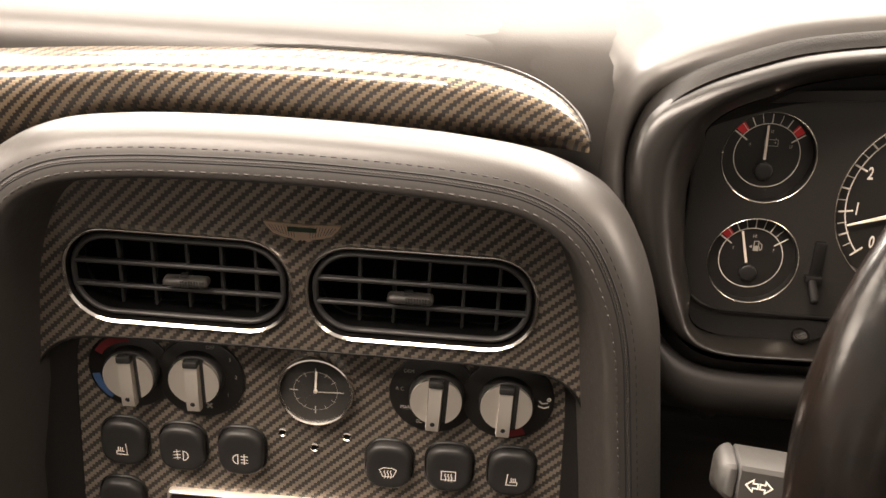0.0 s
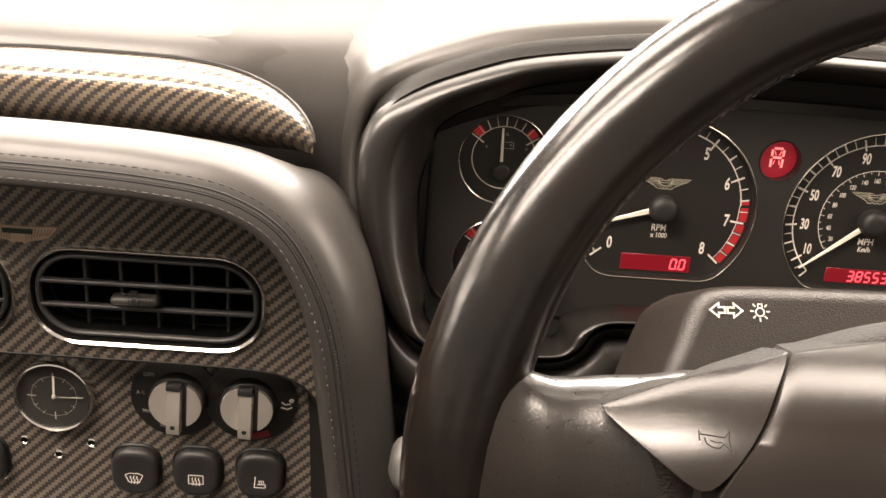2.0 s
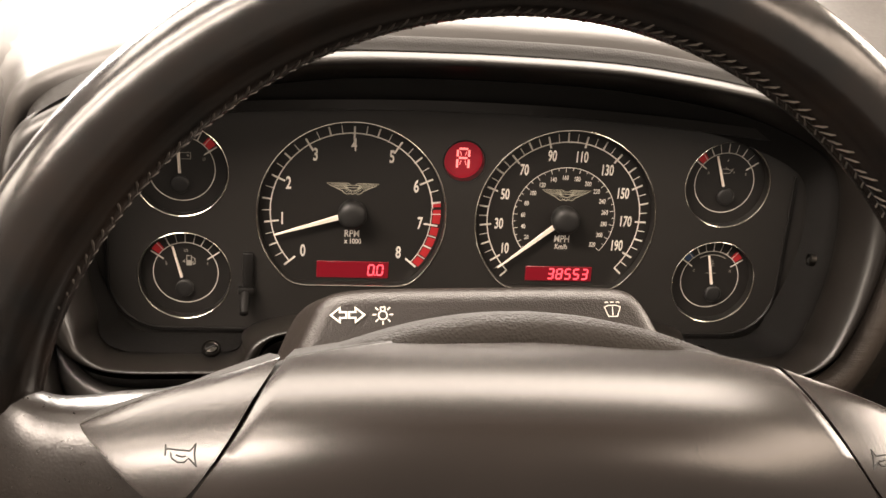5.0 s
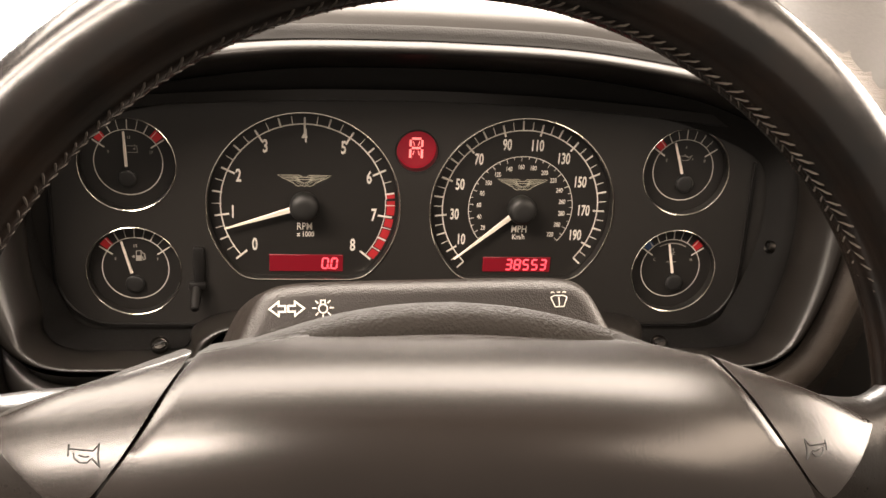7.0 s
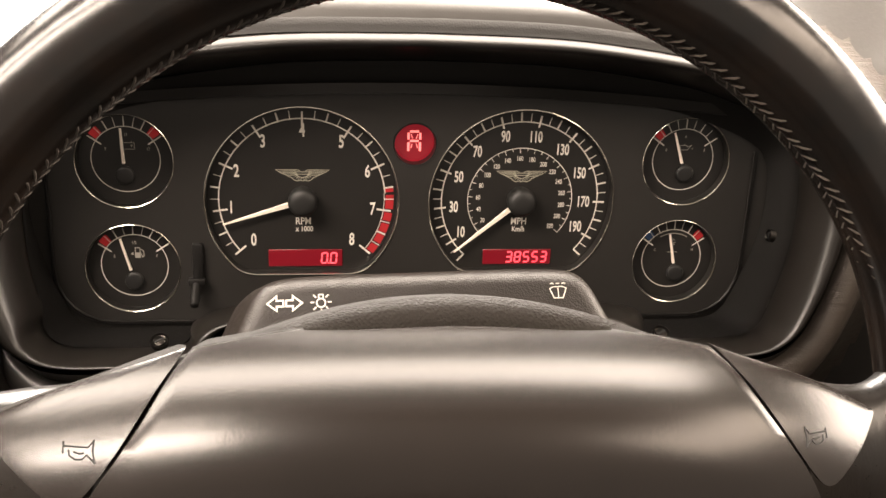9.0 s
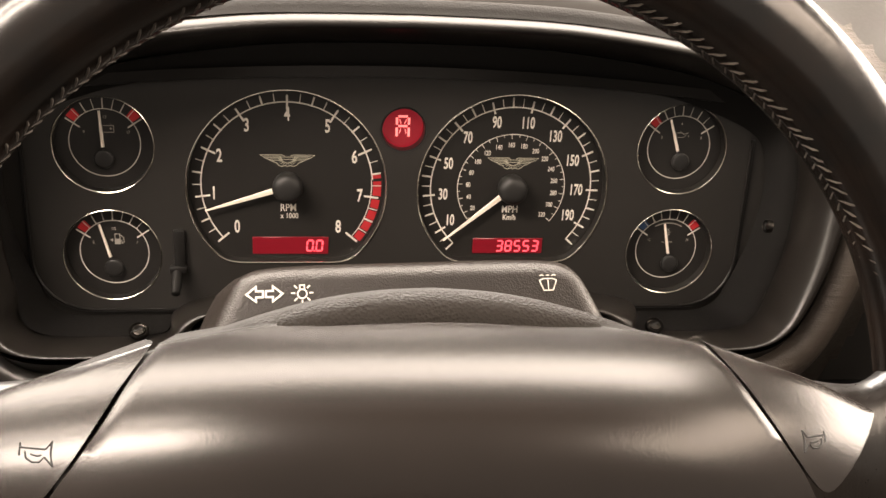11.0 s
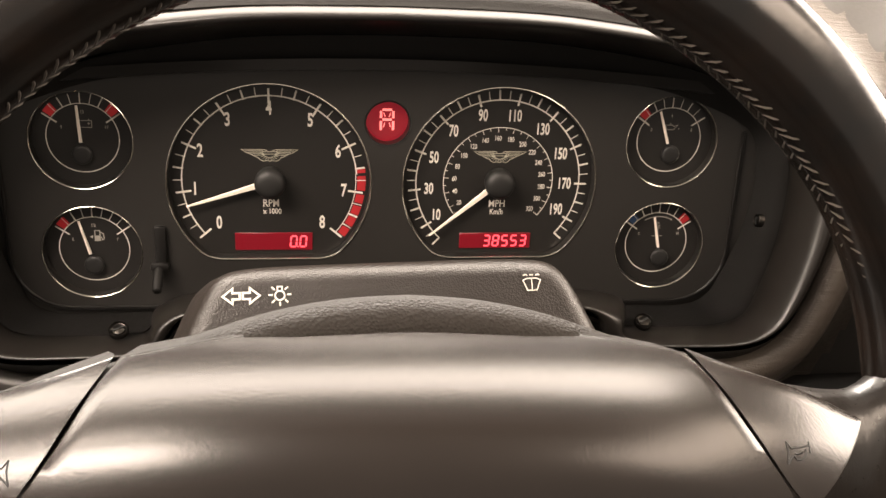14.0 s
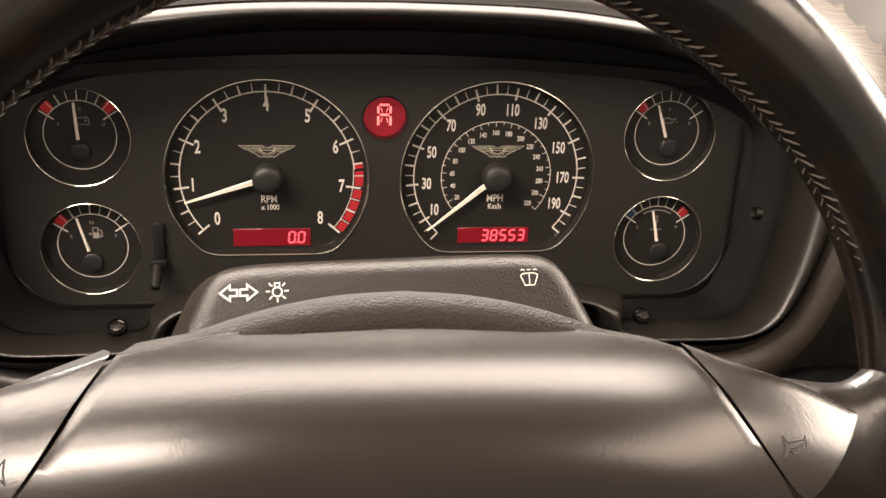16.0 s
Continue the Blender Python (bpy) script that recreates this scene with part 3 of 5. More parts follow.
def wings(parent, y, span):
    """The winged mark, drawn as plain feathered shapes."""
    bm = bmesh.new()
    for s in (-1, 1):
        edge = [(0.10, 0.155), (0.20, 0.20), (1.0, 0.20), (0.82, 0.085), (0.66, 0.02), (0.50, -0.07), (0.40, -0.10), (0.33, -0.19), (0.22, -0.235), (0.08, -0.20), (0.0, -0.24)]
        stroke([[(s * x * span, v * span) for x, v in edge]], span * 0.026, 0, bm)
        for k in range(4):
            stroke([[(s * (0.24 - 0.02 * k) * span, (0.155 - 0.05 * k) * span), (s * (0.86 - 0.10 * k) * span, (0.150 - 0.058 * k) * span)]], span * 0.022, 0, bm)
        for k in range(5):
            a = radians(-90 + s * (10 + 17 * k))
            stroke([[(0.20 * span * math.cos(a), (0.06 + 0.16 * math.sin(a)) * span), (0.36 * span * math.cos(a), (0.04 + 0.25 * math.sin(a)) * span)]], span * 0.02, 0, bm)
        stroke([[(s * 0.36 * span, 0.12 * span), (s * 0.24 * span, -0.02 * span), (0.0, -0.11 * span)]], span * 0.022, 0, bm)
    stroke([[(-0.27 * span, 0.12 * span), (0.27 * span, 0.12 * span), (0.24 * span, 0.03 * span), (-0.24 * span, 0.03 * span), (-0.27 * span, 0.12 * span)]], span * 0.024, 0, bm)
    part("wing_emblem", bm, PRINT_GOLD, parent, "pale gold wing-shaped printed emblem", pose(0, y, 0.0013))


SEGMENTS = {"0": "abcdef", "3": "abcdg", "8": "abcdefg", "5": "acdfg"}


def seven(text, h, pitch):
    """Slanted seven-segment digits, right-aligned at x = 0."""
    bm, x = bmesh.new(), -pitch * sum(c != "." for c in text)
    w, e = h * 0.52, h * 0.045
    for c in text:
        if c == ".":
            stroke([[(x - pitch * 0.22 - 0.08 * h, -h * 0.5), (x - pitch * 0.22 + 0.06 * h, -h * 0.5)]], h * 0.12, 0, bm)
            continue
        ends = {"a": ((e, h), (w - e, h)), "b": ((w, h - e), (w, h / 2 + e)), "c": ((w, h / 2 - e), (w, e)), "d": ((e, 0), (w - e, 0)), "e": ((0, h / 2 - e), (0, e)), "f": ((0, h - e), (0, h / 2 + e)), "g": ((e, h / 2), (w - e, h / 2))}
        for s in SEGMENTS[c]:
            (x0, y0), (x1, y1) = ends[s]
            stroke([[(x + x0 + 0.09 * (y0 - h / 2), y0 - h / 2), (x + x1 + 0.09 * (y1 - h / 2), y1 - h / 2)]], h * 0.15, 0, bm)
        x += pitch
    return bm


def display(parent, x0, x1, y0, y1, text, right):
    d = part("display", rbox(x1 - x0, y1 - y0, 0.0006, 0.0002, 1), LCD_BACK, parent, "dim red lit display window", pose((x0 + x1) / 2, (y0 + y1) / 2, 0.0013))
    part("digits", seven(text, 0.0062, 0.00525), LCD_TEXT, d, "bright red lit digits", pose(right - (x0 + x1) / 2, 0, 0.0005))


def needle(parent, angle, start, length, w0, w1, z, pivot=(0, 0), hub=0.0083, hub_h=0.0075, colour=None):
    t = bmesh.new()
    loft([[(start, -w0 / 2, -0.0005), (start, w0 / 2, -0.0005), (start, w0 / 2 * 0.7, 0.0006), (start, -w0 / 2 * 0.7, 0.0006)],
          [(length, -w1 / 2, -0.0003), (length, w1 / 2, -0.0003), (length, w1 / 2 * 0.7, 0.0003), (length, -w1 / 2 * 0.7, 0.0003)]], True, True, True, bm=t)
    nd = part("needle", t, NEEDLE, parent, "ivory needle", pose(pivot[0], pivot[1], z, 0, 0, angle))
    part("hub_cap", lathe([(hub * 0.96, -z + 0.001), (hub, 0.0), (hub, hub_h * 0.45), (hub * 0.93, hub_h * 0.75), (hub * 0.75, hub_h * 0.93), (hub * 0.4, hub_h), (0.0002, hub_h * 1.01)], 40, cap1=True), SOFT_BLACK, nd, "domed matt black hub")


def numeral(parent, text, h, x, y, squeeze=0.72, mat=None, z=0.0013, bold=0.018):
    part("numeral", lettering(text, h, squeeze, bold * h), mat or PRINT, parent, m=pose(x, y, z))


tacho = thing("tachometer", CLUSTER @ pose(DIALS[0][0], DIALS[0][1], 0.0), "round black tachometer with ivory numerals and red zone", "gauge", "main dials")
big_ring(tacho)
a_of = lambda v: 220.5 - 32.6 * v
bm = bmesh.new()
stroke([arc(0, 0, R * 0.855, a_of(0), a_of(6.62), 80)], 0.0007, 0, bm)
stroke([arc(0, 0, R * 0.845, a_of(6.62), a_of(8), 24)], 0.0004, 0, bm)
for k in range(33):
    a, v = a_of(k / 4), k / 4
    r0, r1, w = (0.775, 0.925, 0.0011) if k % 4 == 0 else (0.845, 0.945, 0.0010) if k % 2 == 0 else (0.845, 0.94, 0.0005)
    if v > 6.7 and k % 4:
        r0, r1 = 0.845, 0.945
    stroke([[polar(a, R * r0), polar(a, R * r1)]], w, 0.00002 * (k % 2), bm)
part("dial_scale", bm, PRINT, tacho, "ivory scale lines", pose(0, 0, 0.0013))
for v0, v1 in ((6.52, 6.6), (6.66, 6.96), (7.04, 7.22), (7.28, 7.47), (7.53, 7.72), (7.78, 7.96)):
    pa = arc(0, 0, R * 0.86, a_of(v0), a_of(v1), 4)
    pb = arc(0, 0, R * 0.945, a_of(v0), a_of(v1), 4)
    part("red_block", fill([pa + pb[::-1]]), PRINT_RED, tacho, "red over-rev block", pose(0, 0, 0.00125))
for v in range(9):
    x, y = polar(a_of(v) - (1.5 if v == 1 else 0), R * (0.67 if v in (0, 8) else 0.735))
    numeral(tacho, str(v), 0.0073, x, y, 0.62, bold=0.03)
numeral(tacho, "RPM", 0.0043, 0.0003, -R * 0.232, 0.80, bold=0.012)
numeral(tacho, "x 1000", 0.0031, 0.0008, -R * 0.318, 0.82, bold=0.025)
wings(tacho, 0.0145, 0.0149)
display(tacho, -0.0197, 0.0226, -0.0402, -0.0300, "0.0", 0.0212)
needle(tacho, 197.5, 0.0075, R * 0.855, 0.0034, 0.0011, 0.0040)

speedo = thing("speedometer", CLUSTER @ pose(DIALS[1][0], DIALS[1][1], 0.0), "round black speedometer with ivory numerals", "gauge", "main dials")
big_ring(speedo)
s_of = lambda v: 226.4 - 1.34 * v
bm = bmesh.new()
stroke([arc(0, 0, R * 0.845, s_of(0), s_of(200), 90)], 0.0007, 0, bm)
for k in range(41):
    v = k * 5
    r0, r1, w = (0.80, 0.925, 0.0011) if v % 20 == 10 else (0.845, 0.945, 0.0010) if v % 10 == 0 else (0.845, 0.935, 0.0005)
    stroke([[polar(s_of(v), R * r0), polar(s_of(v), R * r1)]], w, 0.00002 * (k % 2), bm)
stroke([arc(0, 0, R * 0.565, s_of(0.6214 * 10), s_of(0.6214 * 320), 70)], 0.0004, 0, bm)
for k in range(1, 33):
    stroke([[polar(s_of(6.214 * k), R * (0.515 if k % 2 == 0 else 0.535)), polar(s_of(6.214 * k), R * 0.565)]], 0.00035, 0.00002, bm)
part("dial_scale", bm, PRINT, speedo, "ivory scale lines", pose(0, 0, 0.0013))
for v in range(10, 191, 20):
    x, y = polar(s_of(v) - (3 if v == 10 else -3 if v == 190 else 0), R * (0.70 if v > 100 else 0.715))
    numeral(speedo, str(v), 0.0065, x, y, 0.58, bold=0.03)
for v in range(20, 321, 20):
    x, y = polar(s_of(0.6214 * v), R * 0.455)
    numeral(speedo, str(v), 0.0028, x, y, 0.68, bold=0.02)
numeral(speedo, "MPH", 0.0043, 0.0, -R * 0.236, 0.80, bold=0.012)
numeral(speedo, "Km/h", 0.0032, 0.0, -R * 0.325, 0.78, bold=0.025)
wings(speedo, 0.0144, 0.0146)
display(speedo, -0.0203, 0.0207, -0.0398, -0.0306, "38553", 0.0200)
needle(speedo, 219.5, 0.0075, R * 0.90, 0.0034, 0.0010, 0.0040)



def small_gauge(name, at, label, marks, red, blue, texts, tip, root, icon):
    g = thing(name, CLUSTER @ pose(*at, 0.0), label, "gauge", "auxiliary gauges")
    part("dial_face", lathe([(RS, 0.0002), (RS, 0.0010), (0.0001, 0.0010)], 56, cap1=True), DIAL, g, "black dial face")
    part("dial_well", lathe([(RS - 0.0003, FRONT - 0.0004), (RS - 0.0006, 0.0008)], 56), DIAL, g, "black wall of the sunk dial")
    part("dial_ring", lathe([(RS - 0.0004, FRONT - 0.0006), (RS - 0.0003, FRONT + 0.0002), (RS, FRONT + 0.0004), (RS + 0.0003, FRONT + 0.0002), (RS + 0.0003, FRONT - 0.0006)], 64), RING, g, "thin bright silver ring")
    bm = stroke([arc(0, 0, RS * 0.705, 0, 360, 60)], 0.00045)
    for k in range(marks):
        a = 146 - 112 * k / (marks - 1)
        ends = k in (0, marks - 1)
        p, q = polar(a, RS * (0.57 if ends else 0.705)), polar(a, RS * (0.90 if ends else 0.92))
        stroke([[p, q]], 0.0008 if ends else 0.0006 if k % 2 == 0 else 0.00035, 0.00002, bm)
    part("dial_scale", bm, PRINT, g, "ivory scale lines", pose(0, 0, 0.0013))
    for a0, a1, mat, nm in [(r[0], r[1], PRINT_RED, "red_zone") for r in red] + [(r[0], r[1], PRINT_BLUE, "blue_zone") for r in blue]:
        pa, pb = arc(0, 0, RS * 0.72, a0, a1, 5), arc(0, 0, RS * 0.91, a0, a1, 5)
        part(nm, fill([pa + pb[::-1]]), mat, g, m=pose(0, 0, 0.00125))
    for t, tx, ty in texts:
        numeral(g, t, 0.0018, tx, ty, 0.8, PRINT_DIM)
    part("symbol", icon, PRINT_DIM, g, "small printed symbol", pose(0, 0.0075, 0.0013))
    px, py = root
    dx, dy = tip[0] - px, tip[1] - py
    needle(g, math.degrees(math.atan2(dy, dx)), 0.0066, math.hypot(dx, dy), 0.0018, 0.0013, 0.0022, (px, py), 0.0052, 0.0016)
    return g


def battery_icon():
    return stroke([[(-0.0025, -0.0018), (0.0050, -0.0018), (0.0050, 0.0018), (-0.0025, 0.0018), (-0.0025, -0.0018)], [(-0.0014, 0.0020), (-0.0014, 0.0028)], [(0.0036, 0.0020), (0.0036, 0.0028)], [(0.0028, 0.0002), (0.0042, 0.0002)], [(0.0035, -0.0005), (0.0035, 0.0009)]], 0.00035)


def fuel_icon():
    bm = fill([[(0.0004, -0.0030), (0.0036, -0.0030), (0.0036, 0.0002), (0.0004, 0.0002)], [(-0.0020, -0.0005), (-0.0004, -0.0015), (-0.0004, 0.0005)]])
    return stroke([[(0.0007, 0.0002), (0.0007, 0.0030), (0.0033, 0.0030), (0.0033, 0.0002)], [(0.0036, 0.0022), (0.0052, 0.0012), (0.0054, -0.0018), (0.0044, -0.0024), (0.0040, -0.0004)]], 0.00045, 0, bm)


def oil_icon():
    return stroke([[(-0.0030, 0.0010), (-0.0018, -0.0016), (0.0022, -0.0016), (0.0044, 0.0012), (0.0020, 0.0002), (0.0012, 0.0010), (-0.0014, 0.0010), (-0.0030, 0.0010)], [(0.0000, 0.0010), (0.0000, 0.0022)], [(0.0050, -0.0004), (0.0050, -0.0014)]], 0.0004)


def temp_icon():
    bm = stroke([[(-0.0030 + 0.0007 * k, -0.0036 + 0.0004 * (k % 2)) for k in range(10)], [(0.0003, -0.0024), (0.0003, 0.0030)], [(0.0003, 0.0028), (0.0016, 0.0028)], [(0.0003, 0.0014), (0.0016, 0.0014)]], 0.0004)
    stroke([arc(0, -0.008, 0.0165, 60, 120, 12)], 0.0006, 0, bm)
    return bm


small_gauge("voltmeter", SMALL[0], "small round battery voltage gauge with red end zones", 9, [(129, 143), (37, 51)], [], [("9", -0.0104, 0.0058), ("13", 0.0008, 0.0140), ("17", 0.0125, 0.0058)], (-0.0019, 0.0174), (-0.0009, -0.0088), battery_icon())
small_gauge("fuel_gauge", SMALL[1], "small round fuel gauge with red empty zone", 9, [(129, 143)], [], [("E", -0.0108, 0.0056), ("1/2", 0.0004, 0.0136), ("F", 0.0125, 0.0056)], (-0.0072, 0.0162), (-0.0006, -0.0091), fuel_icon())
small_gauge("oil_pressure_gauge", SMALL[2], "small round oil pressure gauge with red low zone", 9, [(129, 143)], [], [("0", -0.0108, 0.0058), ("4", 0.0002, 0.0138), ("8", 0.0125, 0.0058)], (-0.0068, 0.0163), (0.0016, -0.0082), oil_icon())
small_gauge("temperature_gauge", SMALL[3], "small round water temperature gauge with blue and red zones", 9, [(37, 51)], [(129, 143)], [("C", -0.0108, 0.0056), ("N", 0.0000, 0.0120), ("H", 0.0125, 0.0056)], (-0.0027, 0.0156), (0.0030, -0.0092), temp_icon())

lamp = thing("gear_indicator", CLUSTER @ pose(*LAMP_AT, 0.0), "round red lit gear indicator lamp", "indicator lamp")
part("lens", lathe([(RL, 0.0002), (RL, 0.0008), (0.0001, 0.0010)], 48, cap1=True), LAMP_BACK, lamp)
part("rim", lathe([(RL - 0.0004, 0.0008), (RL - 0.0002, FRONT + 0.0002), (RL + 0.0006, FRONT + 0.0004), (RL + 0.0010, FRONT - 0.0004)], 48), BLACK_PLASTIC, lamp)
w, h = 0.0033, 0.0056
bm = stroke([[(-w + 0.0007, h), (w - 0.0007, h)], [(-w, h - 0.0007), (-w, 0.0010)], [(w, h - 0.0007), (w, 0.0010)], [(-w + 0.0008, 0.0002), (w - 0.0008, 0.0002)], [(-w, -0.0006), (-w, -h)], [(w, -0.0006), (w, -h)]], 0.0013)
stroke([[(-w + 0.0014, h - 0.0016), (-0.0010, 0.0016)], [(w - 0.0014, h - 0.0016), (0.0010, 0.0016)], [(-w + 0.0014, -h + 0.0016), (-0.0012, -0.0014)], [(w - 0.0014, -h + 0.0016), (0.0012, -0.0014)]], 0.00045, 0, bm)
part("lit_letter", bm, LAMP_TEXT, lamp, "pale red lit segment letter", pose(0, 0.0005, 0.0013))

reset = thing("trip_reset_stem", CLUSTER @ pose(-0.1225, -0.0480, FRONT) @ Matrix.Scale(0.72, 4), "black plastic trip reset stem with bracket", "reset stem")
part("bracket", rbox(0.0085, 0.034, 0.004, 0.0012, 2, (0.0012, 0.010, 0.002)), BLACK_PLASTIC, reset)
part("collar", rbox(0.0135, 0.0060, 0.007, 0.0015, 2, (0.0, -0.0045, 0.0035)), BLACK_PLASTIC, reset)
part("stem", lathe([(0.0040, 0.0), (0.0040, 0.016), (0.0034, 0.018), (0.0034, 0.021), (0.0022, 0.022)], 24, cap1=True), TUB_PLASTIC, reset, m=pose(-0.001, -0.006, 0.003, 35, 0, 0))


# ---- steering wheel ----
wheel = thing("steering_wheel", WHEEL, "black leather steering wheel with worn rim", "steering wheel")
RIM, TUBE = 0.1785, 0.0168


def rim_mesh():
    rings = []
    n, k = 160, 28
    for i in range(n):
        a = 2 * math.pi * i / n
        # thumb swellings where the spokes meet
        d = min(abs((math.degrees(a) - s + 180) % 360 - 180) for s in (8, 172))
        fat = 1 + 0.10 * math.exp(-(d / 14) ** 2)
        ring = []
        for j in range(k):
            b = 2 * math.pi * j / k
            r = TUBE * fat * (1 + 0.03 * math.cos(2 * b))
            rr = RIM + r * math.cos(b)
            ring.append((rr * math.cos(a), rr * math.sin(a), r * 0.96 * math.sin(b)))
        rings.append(ring)
    return loft(rings, True, wrap=True)


part("rim", rim_mesh(), WHEEL_LEATHER, wheel)
# herringbone stitch along a sunk seam on the inner side of the rim
def on_rim(a, b, lift=0.0):
    r = TUBE + lift
    return ((RIM + r * math.cos(b)) * math.cos(a), (RIM + r * math.cos(b)) * math.sin(a), 0.985 * r * math.sin(b))


part("rim_seam", tube([on_rim(2 * math.pi * i / 160, radians(168), -0.0002) for i in range(160)], 0.0007, 6, True), SEAM, wheel, "dark sunk seam line")
st = bmesh.new()
rng = random.Random(5)
for i in range(230):
    a = 2 * math.pi * i / 230
    for b0, b1, shift in ((153, 168, 0.0), (183, 168, 0.5)):
        j0, j1 = rng.uniform(-2.5, 2.5), rng.uniform(-0.2, 0.2)
        aa, ab = a + 2 * math.pi * (shift + 0.15 * j1) / 230, a + 2 * math.pi * (shift + 0.75 + j1) / 230
        tube([on_rim(aa, radians(b0 + j0), -0.0003), on_rim(aa + 0.3 * (ab - aa), radians(b0 + j0 + 0.3 * (b1 - b0)), 0.0004), on_rim(ab, radians(b1), 0.0001)], 0.00048, 5, bm=st)
part("rim_stitching", st, THREAD_PALE, wheel, "grey cross stitching")


def pad_height(u, v):
    s = (abs(u / 0.165) ** 2.4 + abs(v / (0.0630 if v > 0 else 0.105)) ** 2.4) ** (1 / 2.4)
    return 0.0195 + 0.0435 * (1 - min(1.02, s) ** 3.9)


def domed(rows, skirt=0.010, lip=0.0011):
    """A cushion over a grid of (u, v) rows: rounded edges all round and a skirt behind."""
    bm = bmesh.new()
    grid = [[bm.verts.new((u, v, pad_height(u, v))) for u, v in row] for row in rows]
    for a, b in zip(grid, grid[1:]):
        faces_between(bm, a, b, False)
    edge = grid[0] + [r[-1] for r in grid[1:]] + grid[-1][-2::-1] + [r[0] for r in grid[-2:0:-1]]
    cx, cy = sum(v.co.x for v in edge) / len(edge), sum(v.co.y for v in edge) / len(edge)
    prev, count = edge, len(bm.faces)
    for out, down in ((0.0002, 0.0005), (0.0001, 0.0016), (-0.0006, 0.0045), (-0.0034, skirt)):
        ring = []
        for v in edge:
            d = Vector((v.co.x - cx, v.co.y - cy, 0)).normalized()
            ring.append(bm.verts.new(v.co + d * out - Vector((0, 0, down))))
        faces_between(bm, prev, ring)
        prev = ring
    bm.faces.ensure_lookup_table()
    for f in bm.faces[count:]:
        f.material_index = 1
    return bm


SEAM_SIDE = spline([(0.0785, 0.0535), (0.0840, 0.0475), (0.0900, 0.0380), (0.0965, 0.0285), (0.1020, 0.0205), (0.1070, 0.0100), (0.1085, -0.004), (0.1070, -0.022), (0.0980, -0.050), (0.075, -0.080)], 5)
rows = []
for i, (xr, v) in enumerate(SEAM_SIDE):
    bow = 0.0080 * max(0.0, 1 - i / 22)
    sag = 0.012 * max(0.0, (i - 24) / 16)
    rows.append([(xr * s, v + (bow - sag) * (1 - s * s)) for s in [-1 + 2 * k / 40 for k in range(41)]])
PAD_M = pose(-0.003, 0, 0, 0, 0, -2.3)
part("airbag_cover", domed(rows, 0.02), PAD_LEATHER, wheel, "large domed grey-black leather airbag cover", PAD_M).data.materials.append(HUB_PLASTIC)


def horn_button(side):
    top = spline([(0.0805, 0.0535), (0.0920, 0.0500), (0.1060, 0.0457), (0.1200, 0.0405), (0.1330, 0.0345), (0.1365, 0.0325)], 4)
    low = spline([(0.0828, 0.0505), (0.0878, 0.0440), (0.0938, 0.0345), (0.1002, 0.0250), (0.1058, 0.0182), (0.1100, 0.0160), (0.1150, 0.0178), (0.1250, 0.0242), (0.1352, 0.0310)], 4)
    n = 16
    pick = lambda c, t: tuple(a + (b - a) * (t * (len(c) - 1) - int(min(t * (len(c) - 1), len(c) - 2))) for a, b in zip(c[int(min(t * (len(c) - 1), len(c) - 2))], c[int(min(t * (len(c) - 1), len(c) - 2)) + 1]))
    rr = []
    for j in range(9):
        f = j / 8
        rr.append([(side * (a[0] + (b[0] - a[0]) * f), a[1] + (b[1] - a[1]) * f) for a, b in ((pick(top, k / n), pick(low, k / n)) for k in range(n + 1))])
    hb = part("horn_button", domed(rr, 0.012), PAD_LEATHER, wheel, "grey-black leather horn button", PAD_M)
    hb.data.materials.append(HUB_PLASTIC)
    u, v = side * 0.1065, 0.0303
    marks = [[(x * 0.94, y * 0.94) for x, y in m] for m in [[(-0.0046, 0.0016), (-0.0045, -0.0012)], [(-0.0045, 0.0006), (0.0026, 0.0008), (0.0042, 0.0026)], [(0.0042, 0.0028), (0.0040, 0.0002), (0.0048, -0.0030)], [(-0.0030, -0.0002), (-0.0026, -0.0016), (-0.0008, -0.0024), (0.0012, -0.0022), (0.0024, -0.0010), (0.0048, -0.0028)], [(-0.0014, -0.0006), (0.0004, -0.0009), (0.0016, -0.0006)]]]
    bm = bmesh.new()
    for poly in marks:
        tube([(u - side * x, v + y, pad_height(u - side * x, v + y) - 0.00012) for x, y in poly], 0.00028, 6, bm=bm)
    # Leather-coloured relief in truth; the black lines paint the shadow of its edges.
    part("horn_symbol", bm, SEAM, hb, "pressed-in horn symbol, its shadow lines drawn in black")


horn_button(-1)
horn_button(1)

# housing behind the cover
outline = [(x, v) for x, v in spline([(0.0, 0.0672), (0.020, 0.0661), (0.040, 0.0626), (0.060, 0.0566), (0.080, 0.0500), (0.0986, 0.0437), (0.114, 0.0360), (0.122, 0.026), (0.118, 0.008), (0.113, -0.02), (0.100, -0.052), (0.074, -0.085), (0.0, -0.098)], 5)]
house = [(x, y) for x, y in reversed(outline)] + [(-x, y) for x, y in outline[1:-1]]
part("hub_housing", loft([[(x, y, z + 0.0078 * min(1, abs(x) / 0.1) ** 1.3) for x, y in offset_loop(house, o)] for o, z in ((-0.0085, 0.0278), (-0.0055, 0.0270), (-0.0022, 0.0246), (0.0, 0.019), (-0.0018, 0.006), (-0.0048, -0.006), (-0.0095, -0.012), (-0.0140, -0.017), (-0.023, -0.022), (-0.05, -0.026))], True, True, True), HUB_PLASTIC, wheel, "grained dark plastic hub housing", PAD_M)


